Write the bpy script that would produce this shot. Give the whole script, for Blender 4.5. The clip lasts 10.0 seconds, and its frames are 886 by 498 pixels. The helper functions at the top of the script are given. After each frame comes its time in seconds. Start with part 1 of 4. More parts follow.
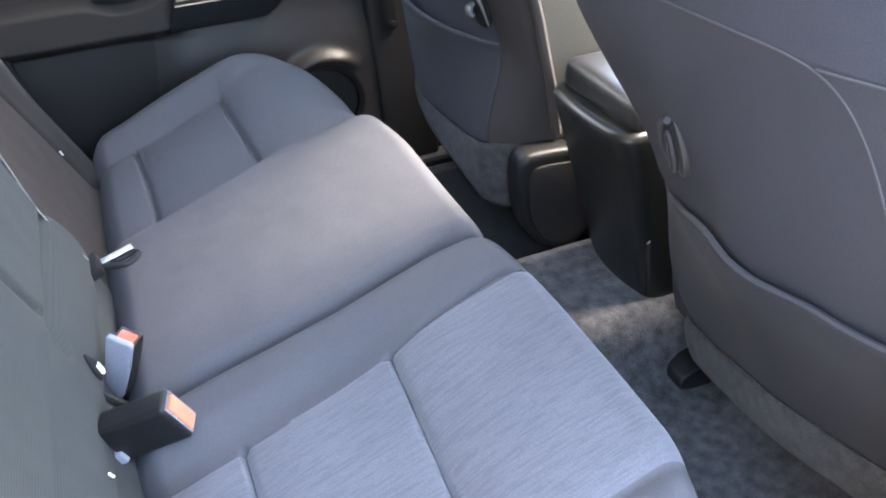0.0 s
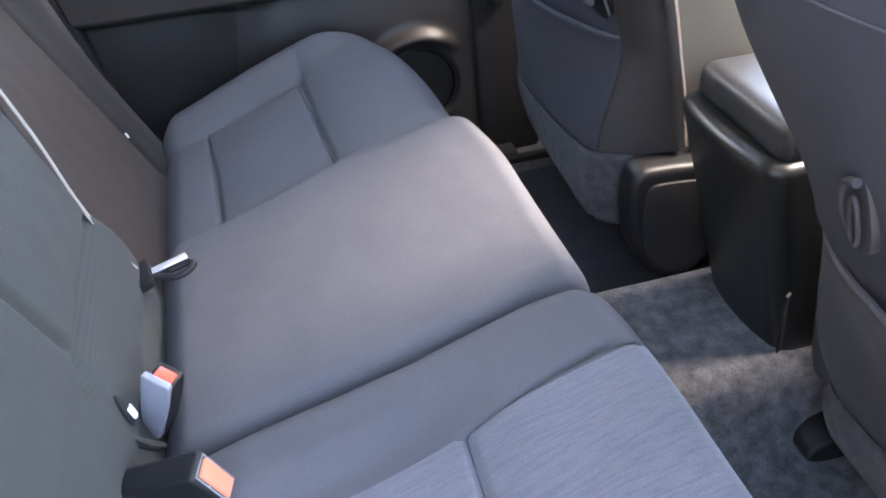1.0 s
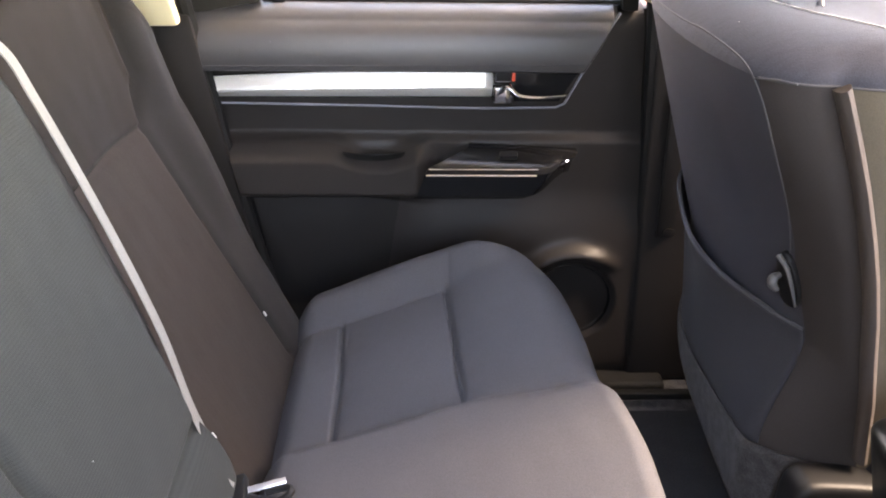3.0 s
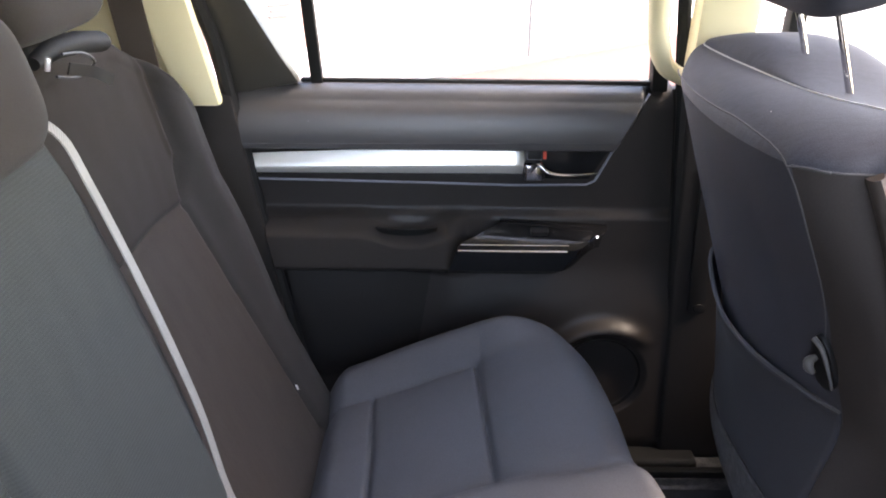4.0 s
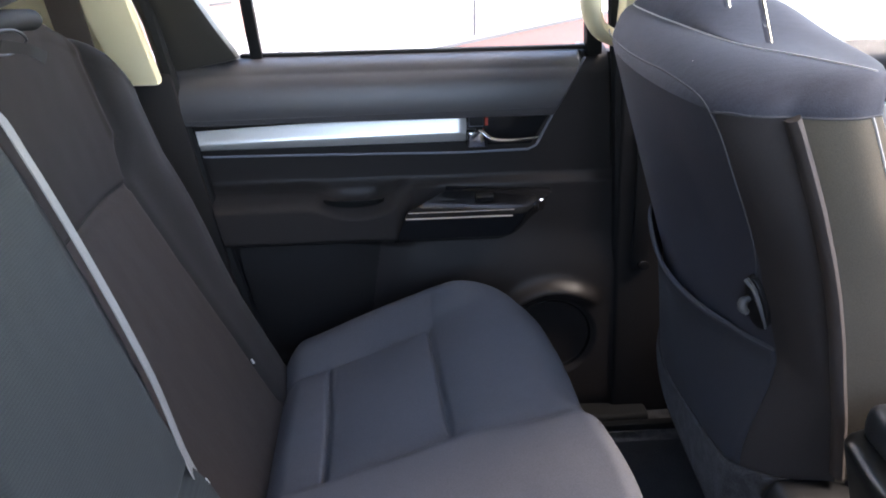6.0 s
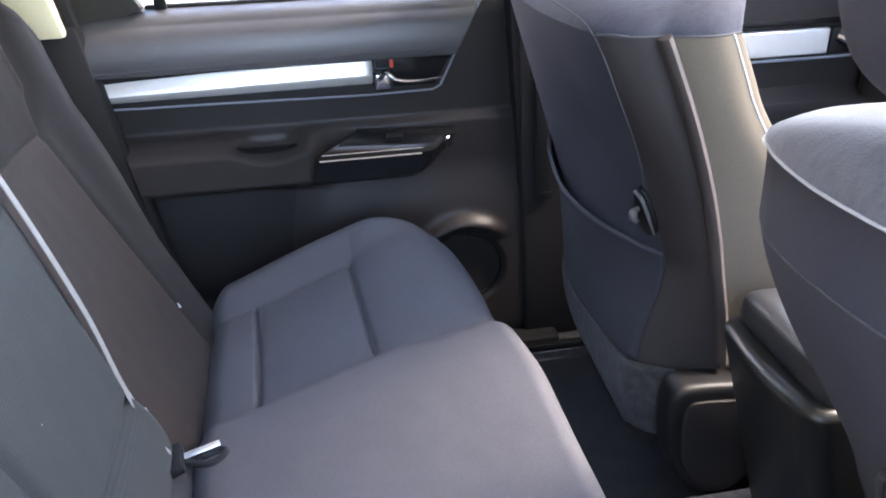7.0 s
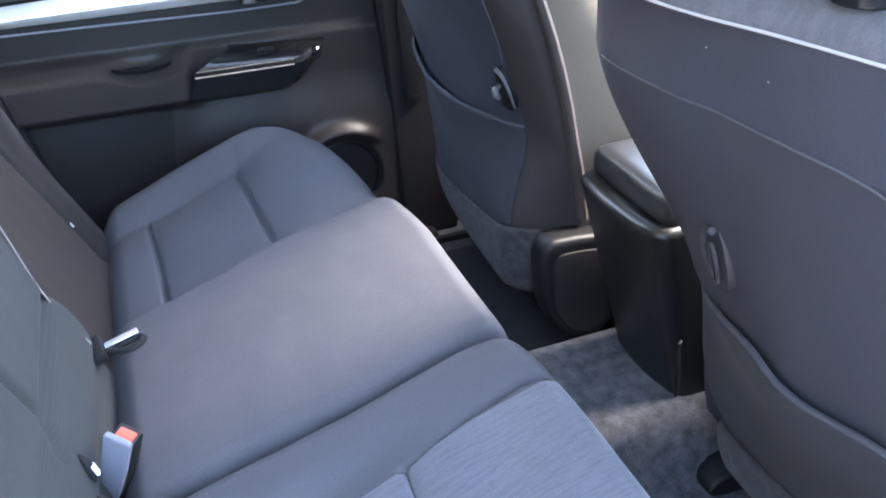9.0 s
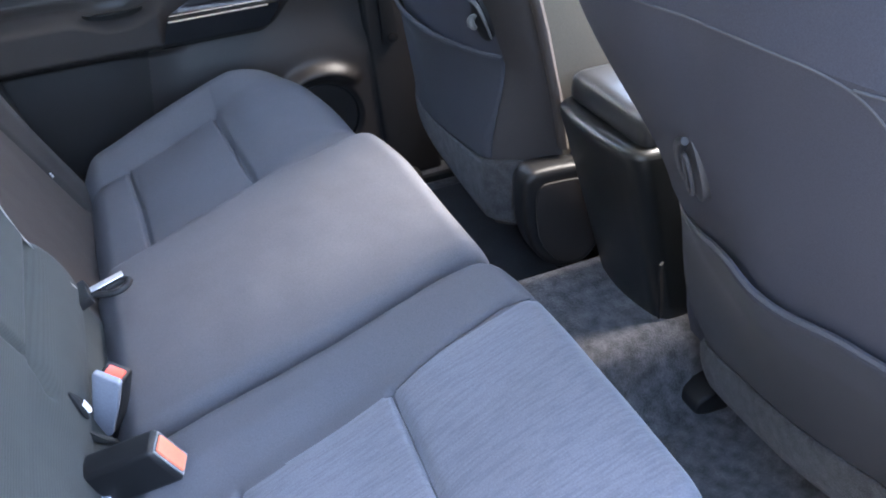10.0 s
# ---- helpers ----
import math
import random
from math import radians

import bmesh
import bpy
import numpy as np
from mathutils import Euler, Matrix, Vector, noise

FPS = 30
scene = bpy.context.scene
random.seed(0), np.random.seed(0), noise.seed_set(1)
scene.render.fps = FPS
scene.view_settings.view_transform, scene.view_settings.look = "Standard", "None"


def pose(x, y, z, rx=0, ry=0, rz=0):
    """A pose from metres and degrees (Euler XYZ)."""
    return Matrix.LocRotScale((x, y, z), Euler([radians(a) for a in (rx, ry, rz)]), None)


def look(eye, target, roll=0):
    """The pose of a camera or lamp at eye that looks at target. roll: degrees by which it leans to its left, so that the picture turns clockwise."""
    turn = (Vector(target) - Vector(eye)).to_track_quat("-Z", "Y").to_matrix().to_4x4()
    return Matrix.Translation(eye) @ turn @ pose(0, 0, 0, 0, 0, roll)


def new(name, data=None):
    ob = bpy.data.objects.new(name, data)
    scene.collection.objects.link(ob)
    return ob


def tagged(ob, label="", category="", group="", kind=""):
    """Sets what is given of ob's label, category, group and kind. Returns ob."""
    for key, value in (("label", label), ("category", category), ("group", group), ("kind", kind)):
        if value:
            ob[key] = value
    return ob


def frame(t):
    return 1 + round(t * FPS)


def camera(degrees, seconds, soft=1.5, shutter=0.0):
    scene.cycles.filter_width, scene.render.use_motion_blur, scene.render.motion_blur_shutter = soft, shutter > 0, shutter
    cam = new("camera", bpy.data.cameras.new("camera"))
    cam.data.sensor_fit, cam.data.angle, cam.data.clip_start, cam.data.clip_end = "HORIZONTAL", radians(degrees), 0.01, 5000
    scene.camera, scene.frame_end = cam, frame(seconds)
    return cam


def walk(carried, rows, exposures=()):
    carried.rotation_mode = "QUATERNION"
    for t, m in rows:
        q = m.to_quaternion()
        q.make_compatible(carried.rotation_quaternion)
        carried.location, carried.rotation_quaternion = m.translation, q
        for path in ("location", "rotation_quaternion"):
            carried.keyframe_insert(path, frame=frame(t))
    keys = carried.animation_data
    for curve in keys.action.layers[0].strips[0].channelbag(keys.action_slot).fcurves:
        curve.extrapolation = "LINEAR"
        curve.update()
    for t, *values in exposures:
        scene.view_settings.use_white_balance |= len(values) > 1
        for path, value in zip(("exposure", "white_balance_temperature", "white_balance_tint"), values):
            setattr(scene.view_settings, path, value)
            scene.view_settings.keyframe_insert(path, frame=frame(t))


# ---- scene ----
import functools

cam = camera(56.0, 10.0, soft=1.9)
METRES, EYE, TILT, LEAN, TURN = 0.76, 0.955, -35.13, 2.69, -22.67
ROWS = [
    (0.0, 0.0, 0.0, 0.0, 0.0, 0.0, -0.0),
    (0.5, -0.0106, 0.0904, 0.0391, 1.41, -1.15, -1.13),
    (1.0, -0.0142, 0.2236, 0.111, 6.2, -2.93, -3.64),
    (1.5, -0.0176, 0.3061, 0.1849, 11.34, -3.43, -7.47),
    (2.0, -0.0261, 0.345, 0.2417, 13.95, -2.25, -11.18),
    (2.5, -0.0453, 0.3428, 0.2865, 14.73, 0.94, -13.5),
    (3.0, -0.0634, 0.328, 0.3117, 15.6, 4.33, -14.73),
    (4.5, -0.081, 0.2914, 0.3308, 17.91, 9.11, -15.36),
    (5.0, -0.0783, 0.2846, 0.3323, 18.42, 9.41, -15.36),
    (5.5, -0.071, 0.2993, 0.3233, 17.92, 8.69, -14.42),
    (6.0, -0.0455, 0.2862, 0.2957, 14.62, 7.78, -12.12),
    (7.5, -0.0118, 0.162, 0.1818, 6.98, 5.7, -6.17),
    (8.0, -0.0198, 0.1226, 0.1389, 4.44, 5.3, -4.32),
    (8.5, -0.0161, 0.078, 0.0944, 2.24, 4.94, -2.6),
    (9.0, -0.0157, 0.0684, 0.0641, 0.81, 3.83, -1.6),
    (9.5, -0.0162, 0.068, 0.0436, 0.47, 1.99, -0.64),
    (10.0, 0.001, 0.0646, 0.0284, 0.28, 0.51, 0.66),
]
EXPOSURES = [
    (0, 4.98, 7500, 12), (0.5, 4.70, 7200, 15), (1, 4.81, 7450, 16), (1.5, 5.03, 7700, 15), (2, 4.93, 7850, 16), (2.5, 4.53, 8900, 20), (3, 4.50, 9350, 22),
    (4.4, 3.74, 7850, 18), (5, 3.46, 7700, 17), (5.5, 3.32, 7300, 16), (6.2, 3.69, 7100, 17), (7.5, 4.65, 7250, 18), (8, 4.78, 7100, 15), (8.5, 5.20, 6850, 12), (9, 4.82, 6650, 13), (9.5, 4.55, 6600, 12), (10, 4.74, 6650, 12),
]
walk(cam, [(t, pose(0, -0.922, EYE, TILT, LEAN, TURN) @ pose(METRES * x, METRES * y, METRES * z, 90 + pitch, roll, yaw)) for t, x, y, z, yaw, pitch, roll in ROWS], EXPOSURES)

# ---- world and sun: clear day, slightly hazy sun ahead of the car ----
SUN_UP, SUN_AZ = 50.0, -7.0  # degrees above the horizon; degrees from +x towards +y
world = bpy.data.worlds.new("world")
scene.world = world
world.use_nodes = True
wn = world.node_tree
sky = wn.nodes.new("ShaderNodeTexSky")
sky.sky_type, sky.sun_disc = "NISHITA", False
sky.sun_elevation, sky.sun_rotation = radians(SUN_UP), radians(90 - SUN_AZ)
wn.links.new(sky.outputs[0], wn.nodes["Background"].inputs[0])
wn.nodes["Background"].inputs[1].default_value = 0.15
sun = new("sun", bpy.data.lights.new("sun", "SUN"))
sun.data.energy, sun.data.angle, sun.data.color = 0.70, radians(18.0), (1.0, 0.96, 0.90)
sun_dir = Vector((math.cos(radians(SUN_UP)) * math.cos(radians(SUN_AZ)), math.cos(radians(SUN_UP)) * math.sin(radians(SUN_AZ)), math.sin(radians(SUN_UP))))
sun.matrix_world = look(sun_dir * 30, (0, 0, 0))


# ---- materials ----
def material(name, base, rough=0.6, metal=0.0, var=0.12, big=9.0, fine=400.0, bump=0.15, depth=0.0006, sheen=0.0, spec=0.5, coat=0.0, ribs=None, tint=None, streak=None, mottle=False):
    """Base colour with stains at a large scale and grain at a fine one, and fine relief. ribs: (spacing, depth) of woven lines across y."""
    m = bpy.data.materials.new(name)
    m.use_nodes = True
    nt = m.node_tree
    n, link = nt.nodes, nt.links.new
    p = n["Principled BSDF"]
    co = n.new("ShaderNodeTexCoord")
    large, small = n.new("ShaderNodeTexNoise"), n.new("ShaderNodeTexNoise")
    for node, scale, det in ((large, big, 5.0), (small, fine, 3.0)):
        node.inputs["Scale"].default_value, node.inputs["Detail"].default_value = scale, det
        link(co.outputs["Object"], node.inputs["Vector"])
    ramp = n.new("ShaderNodeMixRGB")
    ramp.inputs[1].default_value = (*[c * (1 - var) for c in base], 1)
    ramp.inputs[2].default_value = (*[min(1, c * (1 + var)) for c in (tint or base)], 1)
    spread_ = n.new("ShaderNodeMapRange")
    spread_.inputs[1].default_value, spread_.inputs[2].default_value = (0.30, 0.70) if mottle else (0.0, 1.0)
    link(large.outputs[0], spread_.inputs[0])
    link(spread_.outputs[0], ramp.inputs[0])
    grain = n.new("ShaderNodeMixRGB")
    grain.blend_type, grain.inputs[0].default_value = "OVERLAY", min(1.0, var * 2.2)
    link(ramp.outputs[0], grain.inputs[1])
    link(small.outputs[0], grain.inputs[2])
    link(grain.outputs[0], p.inputs["Base Color"])
    rr = n.new("ShaderNodeMapRange")
    rr.inputs[3].default_value, rr.inputs[4].default_value = max(0.02, rough - 0.08), min(1, rough + 0.08)
    link(large.outputs[0], rr.inputs[0])
    link(rr.outputs[0], p.inputs["Roughness"])
    p.inputs["Metallic"].default_value = metal
    p.inputs["Specular IOR Level"].default_value = spec
    p.inputs["Sheen Weight"].default_value = sheen
    p.inputs["Coat Weight"].default_value = coat
    b = n.new("ShaderNodeBump")
    b.inputs["Strength"].default_value, b.inputs["Distance"].default_value = bump, depth or 0.0006
    height = small.outputs[0]
    if ribs:
        wave = n.new("ShaderNodeTexWave")
        wave.bands_direction = ribs[2]
        wave.inputs["Scale"].default_value = 1 / ribs[0] / 3.18
        wave.inputs["Distortion"].default_value, wave.inputs["Detail Scale"].default_value = 1.2, 25.0
        link(co.outputs["Object"], wave.inputs["Vector"])
        add = n.new("ShaderNodeMath")
        add.operation = "ADD"
        link(wave.outputs[1], add.inputs[0])
        link(small.outputs[0], add.inputs[1])
        height = add.outputs[0]
        lines = n.new("ShaderNodeMixRGB")
        lines.blend_type, lines.inputs[0].default_value = "MULTIPLY", ribs[1]
        link(grain.outputs[0], lines.inputs[1])
        link(wave.outputs[0], lines.inputs[2])
        link(lines.outputs[0], p.inputs["Base Color"])
    if streak:
        mp = n.new("ShaderNodeMapping")
        mp.inputs["Scale"].default_value = streak[0]
        link(co.outputs["Object"], mp.inputs["Vector"])
        st = n.new("ShaderNodeTexNoise")
        st.inputs["Scale"].default_value, st.inputs["Detail"].default_value = 1.0, 3.0
        link(mp.outputs[0], st.inputs["Vector"])
        cut = n.new("ShaderNodeMapRange")
        cut.inputs[1].default_value, cut.inputs[2].default_value = 0.36, 0.56
        cut.inputs[3].default_value, cut.inputs[4].default_value = 1 - streak[1], 1.0
        link(st.outputs[0], cut.inputs[0])
        dark = n.new("ShaderNodeMixRGB")
        dark.blend_type, dark.inputs[0].default_value = "MULTIPLY", 1.0
        link(grain.outputs[0], dark.inputs[1])
        link(cut.outputs[0], dark.inputs[2])
        link(dark.outputs[0], p.inputs["Base Color"])
        add = n.new("ShaderNodeMath")
        add.operation = "ADD"
        link(cut.outputs[0], add.inputs[0])
        link(small.outputs[0], add.inputs[1])
        height = add.outputs[0]
    link(height, b.inputs["Height"])
    link(b.outputs[0], p.inputs["Normal"])
    return m


FABRIC = material("charcoal_seat_cloth", (0.079, 0.0788, 0.0855), 0.82, var=0.14, big=6, fine=700, bump=0.4, depth=0.0005, sheen=0.0, spec=0.12)
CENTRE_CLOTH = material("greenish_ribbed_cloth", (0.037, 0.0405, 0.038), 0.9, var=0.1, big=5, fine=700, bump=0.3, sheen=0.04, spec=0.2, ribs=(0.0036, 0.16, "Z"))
# both backrest cloths hold the seat back's shade: far darker than FABRIC
BACKREST_CLOTH = material("shaded_backrest_cloth", (0.0175, 0.0128, 0.0102), 0.9, var=0.12, big=6, fine=700, bump=0.4, depth=0.0005, sheen=0.03, spec=0.2)
BACK_INSERT = material("shaded_brown_insert_cloth", (0.031, 0.0225, 0.0178), 0.9, var=0.12, big=8, fine=600, bump=0.4, sheen=0.05, spec=0.2, streak=((30.0, 420.0, 20.0), 0.14))
# near insert: ribbed cloth, with doorway sky light put into its blue tone
INSERT = material("ribbed_skylit_cloth", (0.11, 0.111, 0.127), 0.92, var=0.14, big=8, fine=600, bump=0.5, depth=0.0005, sheen=0.2, spec=0.2, streak=((34.0, 380.0, 20.0), 0.17))
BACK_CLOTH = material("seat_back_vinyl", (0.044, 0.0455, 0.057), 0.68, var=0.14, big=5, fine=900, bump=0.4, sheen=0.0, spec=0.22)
POCKET = material("map_pocket_cloth", (0.033, 0.0335, 0.039), 0.85, var=0.14, big=6, fine=800, bump=0.4, sheen=0.03, spec=0.15)
FLAP = material("grey_felt_flap", (0.054, 0.053, 0.054), 0.95, var=0.3, big=60, fine=450, bump=0.8, depth=0.002, sheen=0.08, spec=0.1, mottle=True)
CONSOLE = material("console_plastic", (0.01, 0.011, 0.011), 0.35, var=0.1, big=8, fine=1500, bump=0.04, spec=0.55)
# SIDE_CLOTH, BOLSTER and EDGE are browned to carry warm light on charcoal cloth
SIDE_CLOTH = material("warm_lit_side_cloth", (0.11, 0.093, 0.069), 0.85, var=0.12, big=8, fine=700, bump=0.4, sheen=0.0, spec=0.25)
BENCH_BOLSTER = material("dark_bolster_cloth", (0.0215, 0.019, 0.0178), 0.88, var=0.12, big=6, fine=700, bump=0.4, sheen=0.05, spec=0.22)
BOLSTER = material("warm_tinted_bolster_cloth", (0.037, 0.032, 0.031), 0.8, var=0.12, big=7, fine=800, bump=0.4, sheen=0.0, spec=0.25)
EDGE = material("warm_tinted_edge_cloth", (0.062, 0.051, 0.046), 0.75, var=0.1, fine=900, bump=0.3)
HEM = material("highlit_hem_cloth", (0.046, 0.046, 0.053), 0.8, var=0.1, fine=900, bump=0.3)
HOOK_BRIGHT = material("satin_hook_metal", (0.12, 0.12, 0.12), 0.35, metal=0.3, var=0.05, bump=0.02)
HOOK = material("grey_hook_plastic", (0.034, 0.033, 0.036), 0.5, var=0.08, bump=0.05)
FRONT_CLOTH = material("streaked_skylit_wrap", (0.105, 0.105, 0.115), 0.8, var=0.12, big=8, fine=600, bump=0.5, sheen=0.2, spec=0.3, streak=((60.0, 160.0, 60.0), 0.15))
FAR_WRAP = material("navy_front_cloth", (0.046, 0.048, 0.061), 0.82, var=0.16, big=8, fine=600, bump=0.5, sheen=0.04, spec=0.25, streak=((60.0, 160.0, 60.0), 0.12))
SEAM_PALE = material("grey_seam_thread", (0.062, 0.062, 0.067), 0.85, var=0.1, fine=900)
PIPING = material("pale_stitch_thread", (0.42, 0.41, 0.4), 0.8, var=0.1, fine=900)
SEAM = material("dark_seam", (0.05, 0.05, 0.055), 0.85)
CARPET = material("grey_carpet", (0.058, 0.057, 0.06), 0.97, var=0.25, big=48, fine=350, bump=0.6, depth=0.003, sheen=0.2, spec=0.1, tint=(0.10, 0.098, 0.10), mottle=True)
MAT = material("dark_floor_mat", (0.05, 0.05, 0.052), 0.95, var=0.25, big=25, fine=400, bump=0.8, depth=0.002, spec=0.15)
TRIM = material("black_grained_plastic", (0.0205, 0.0175, 0.0165), 0.45, var=0.12, big=5, fine=1200, bump=0.35, spec=0.32)
FRAME_TRIM = material("brown_black_frame_plastic", (0.044, 0.04, 0.034), 0.36, var=0.1, big=5, fine=1200, bump=0.3, spec=0.45)
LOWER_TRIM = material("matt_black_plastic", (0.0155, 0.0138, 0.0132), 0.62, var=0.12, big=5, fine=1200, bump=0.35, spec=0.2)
SOFT_TRIM = material("padded_door_vinyl", (0.046, 0.044, 0.046), 0.38, var=0.08, big=4, fine=1500, bump=0.25, spec=0.6)
BELT_BROWN = material("brown_belt_webbing", (0.072, 0.054, 0.042), 0.8, var=0.12, big=30, fine=900, bump=0.3, ribs=(0.0022, 0.3, "Z"))
BRICK_RED = material("faded_red_panel", (0.46, 0.31, 0.26), 0.8, var=0.15, big=2, fine=40)
INK = material("grey_lettering", (0.12, 0.12, 0.12), 0.7)
BROWN_TRIM = material("door_cloth_panel", (0.031, 0.0255, 0.0232), 0.85, var=0.14, big=8, fine=900, bump=0.4, sheen=0.0, spec=0.25)
LID = material("lid_vinyl", (0.022, 0.023, 0.024), 0.36, var=0.08, big=6, fine=1500, bump=0.25)
GLOSS = material("gloss_black_plastic", (0.012, 0.012, 0.013), 0.12, var=0.05, bump=0.02, spec=0.3)
BLACK = material("satin_black_plastic", (0.008, 0.008, 0.0085), 0.5, var=0.1, big=8, bump=0.1, spec=0.35)
RUBBER = material("black_rubber_seal", (0.012, 0.012, 0.012), 0.7, var=0.15, bump=0.2, spec=0.2)
SILVER = material("silver_painted_trim", (0.93, 0.9, 0.83), 0.3, metal=0.5, var=0.03, big=3, fine=2000, bump=0.03)
CHROME = material("chrome", (0.75, 0.76, 0.78), 0.12, metal=1.0, var=0.02, bump=0.01)
TONGUE = material("polished_tongue_steel", (0.62, 0.62, 0.62), 0.25, metal=0.7, var=0.04, big=60, bump=0.05)
CREAM = material("cream_pillar_plastic", (0.80, 0.70, 0.44), 0.5, var=0.05, big=5, fine=1200, bump=0.2)
# rear headrests are in shadow, so their cloth colour is darkened
HEADREST_CLOTH = material("shaded_headrest_cloth", (0.02, 0.0158, 0.013), 0.88, var=0.12, big=7, fine=700, bump=0.4, sheen=0.04, spec=0.25)
HEADLINER = material("beige_headliner_cloth", (0.66, 0.62, 0.54), 0.95, var=0.06, big=6, fine=500, bump=0.4)
WEBBING = material("belt_webbing", (0.31, 0.3, 0.275), 0.75, var=0.15, big=30, fine=900, bump=0.4, ribs=(0.0022, 0.35, "Z"))
WEBBING_SHADE = material("shaded_belt_webbing", (0.055, 0.056, 0.056), 0.8, var=0.15, big=30, fine=900, bump=0.4, ribs=(0.0022, 0.35, "Z"))
BUCKLE_GREY = material("grey_buckle_plastic", (0.20, 0.21, 0.24), 0.25, var=0.08, bump=0.06)
HOOK_GLINT = material("pale_glint_plastic", (0.095, 0.093, 0.09), 0.4, var=0.1, big=40, bump=0.06)
RED = material("red_release_button", (0.75, 0.09, 0.05), 0.4, var=0.06, bump=0.05)
ORANGE = material("orange_release_button", (0.78, 0.21, 0.12), 0.4, var=0.06, bump=0.05)
WHITE_TAG = material("white_cloth_tag", (0.75, 0.74, 0.72), 0.85, var=0.08, bump=0.2)
WALL = material("white_render_wall", (0.80, 0.78, 0.76), 0.9, var=0.05, big=1.2, fine=40, bump=0.2, depth=0.004)
PAVING = material("red_brick_paving", (0.17, 0.075, 0.065), 0.9, var=0.2, big=2, fine=40, bump=0.3, depth=0.004)
CONCRETE = material("pale_concrete", (0.36, 0.34, 0.31), 0.9, var=0.12, big=1.5, fine=40, bump=0.3, depth=0.004)
BRICK_DARK = material("grey_render_wall", (0.2, 0.195, 0.19), 0.9, var=0.2, big=2, fine=40, bump=0.3, depth=0.004)
GRILLE = material("speaker_grille", (0.012, 0.012, 0.012), 0.7, var=0.3, big=60, fine=600, bump=0.8, depth=0.002)

GLASS = bpy.data.materials.new("clear_glass")
GLASS.use_nodes = True
gp = GLASS.node_tree.nodes["Principled BSDF"]
gp.inputs["Base Color"].default_value, gp.inputs["Roughness"].default_value = (0.97, 0.99, 0.98, 1), 0.0
gp.inputs["Transmission Weight"].default_value, gp.inputs["IOR"].default_value = 1.0, 1.02


# ---- building helpers ----
def part(name, bm, mat, parent=None, label="", smooth=True, angle=40):
    """Links a bmesh as one mesh object under parent."""
    me = bpy.data.meshes.new(name)
    bmesh.ops.recalc_face_normals(bm, faces=bm.faces)
    for f in bm.faces:
        f.smooth = smooth
    if smooth:
        for e in bm.edges:
            if len(e.link_faces) == 2 and e.calc_face_angle(0) > radians(angle):
                e.smooth = False
    bm.to_mesh(me)
    bm.free()
    me.materials.append(mat)
    ob = new(name, me)
    if parent is not None:
        ob.parent = parent
    if label:
        tagged(ob, label)
    return ob


def thing(name, label, category, group="", kind=""):
    return tagged(new(name), label, category, group, kind)


def grid(nu, nv, fn, loop_u=False, cap=False):
    """A sheet of nu x nv points fn(i / (nu - 1), j / (nv - 1)); loop_u closes it round u."""
    bm = bmesh.new()
    rows = []
    for j in range(nv):
        rows.append([bm.verts.new(fn(i / (nu if loop_u else nu - 1), j / (nv - 1))) for i in range(nu)])
    for a, b in zip(rows, rows[1:]):
        for i in range(nu if loop_u else nu - 1):
            k = (i + 1) % nu
            bm.faces.new((a[i], a[k], b[k], b[i]))
    if cap:
        bm.faces.new(rows[0])
        bm.faces.new(list(reversed(rows[-1])))
    return bm


def box(size, at, bevel=0.004, seg=2, rot=(0, 0, 0), into=None):
    bm = bmesh.new()
    m = pose(*at, *rot) @ Matrix.Diagonal((*size, 1))
    bmesh.ops.create_cube(bm, size=1.0, matrix=m)
    if bevel:
        bmesh.ops.bevel(bm, geom=list(bm.edges), offset=bevel, segments=seg, profile=0.6, affect="EDGES")
    if into is not None:
        tmp = bpy.data.meshes.new("tmp")
        bm.to_mesh(tmp)
        bm.free()
        into.from_mesh(tmp)
        bpy.data.meshes.remove(tmp)
        return into
    return bm


def prism(outline, y0, y1, bevel=0.003, seg=2, axis="y"):
    """A plate from an outline in (x, z), (x, y) or (y, z), between two values on the other axis."""
    bm = bmesh.new()
    put = {"y": lambda a, b, c: (a, c, b), "z": lambda a, b, c: (a, b, c), "x": lambda a, b, c: (c, a, b)}[axis]
    lo = [bm.verts.new(put(a, b, y0)) for a, b in outline]
    hi = [bm.verts.new(put(a, b, y1)) for a, b in outline]
    bm.faces.new(lo)
    bm.faces.new(list(reversed(hi)))
    n = len(outline)
    for i in range(n):
        bm.faces.new((lo[i], lo[(i + 1) % n], hi[(i + 1) % n], hi[i]))
    bmesh.ops.recalc_face_normals(bm, faces=bm.faces)
    if bevel:
        es = [e for e in bm.edges if e.calc_face_angle(0) > radians(20)]
        bmesh.ops.bevel(bm, geom=es, offset=bevel, segments=seg, profile=0.6, affect="EDGES", clamp_overlap=True)
    return bm


def smooth_line(points, per=8):
    """Catmull-Rom through the points."""
    p = [Vector(q) for q in points]
    p = [2 * p[0] - p[1], *p, 2 * p[-1] - p[-2]]
    out = []
    for i in range(1, len(p) - 2):
        for k in range(per):
            t = k / per
            out.append(0.5 * (2 * p[i] + (p[i + 1] - p[i - 1]) * t + (2 * p[i - 1] - 5 * p[i] + 4 * p[i + 1] - p[i + 2]) * t * t + (3 * p[i] - p[i - 1] - 3 * p[i + 1] + p[i + 2]) * t ** 3))
    out.append(p[-2])
    return out


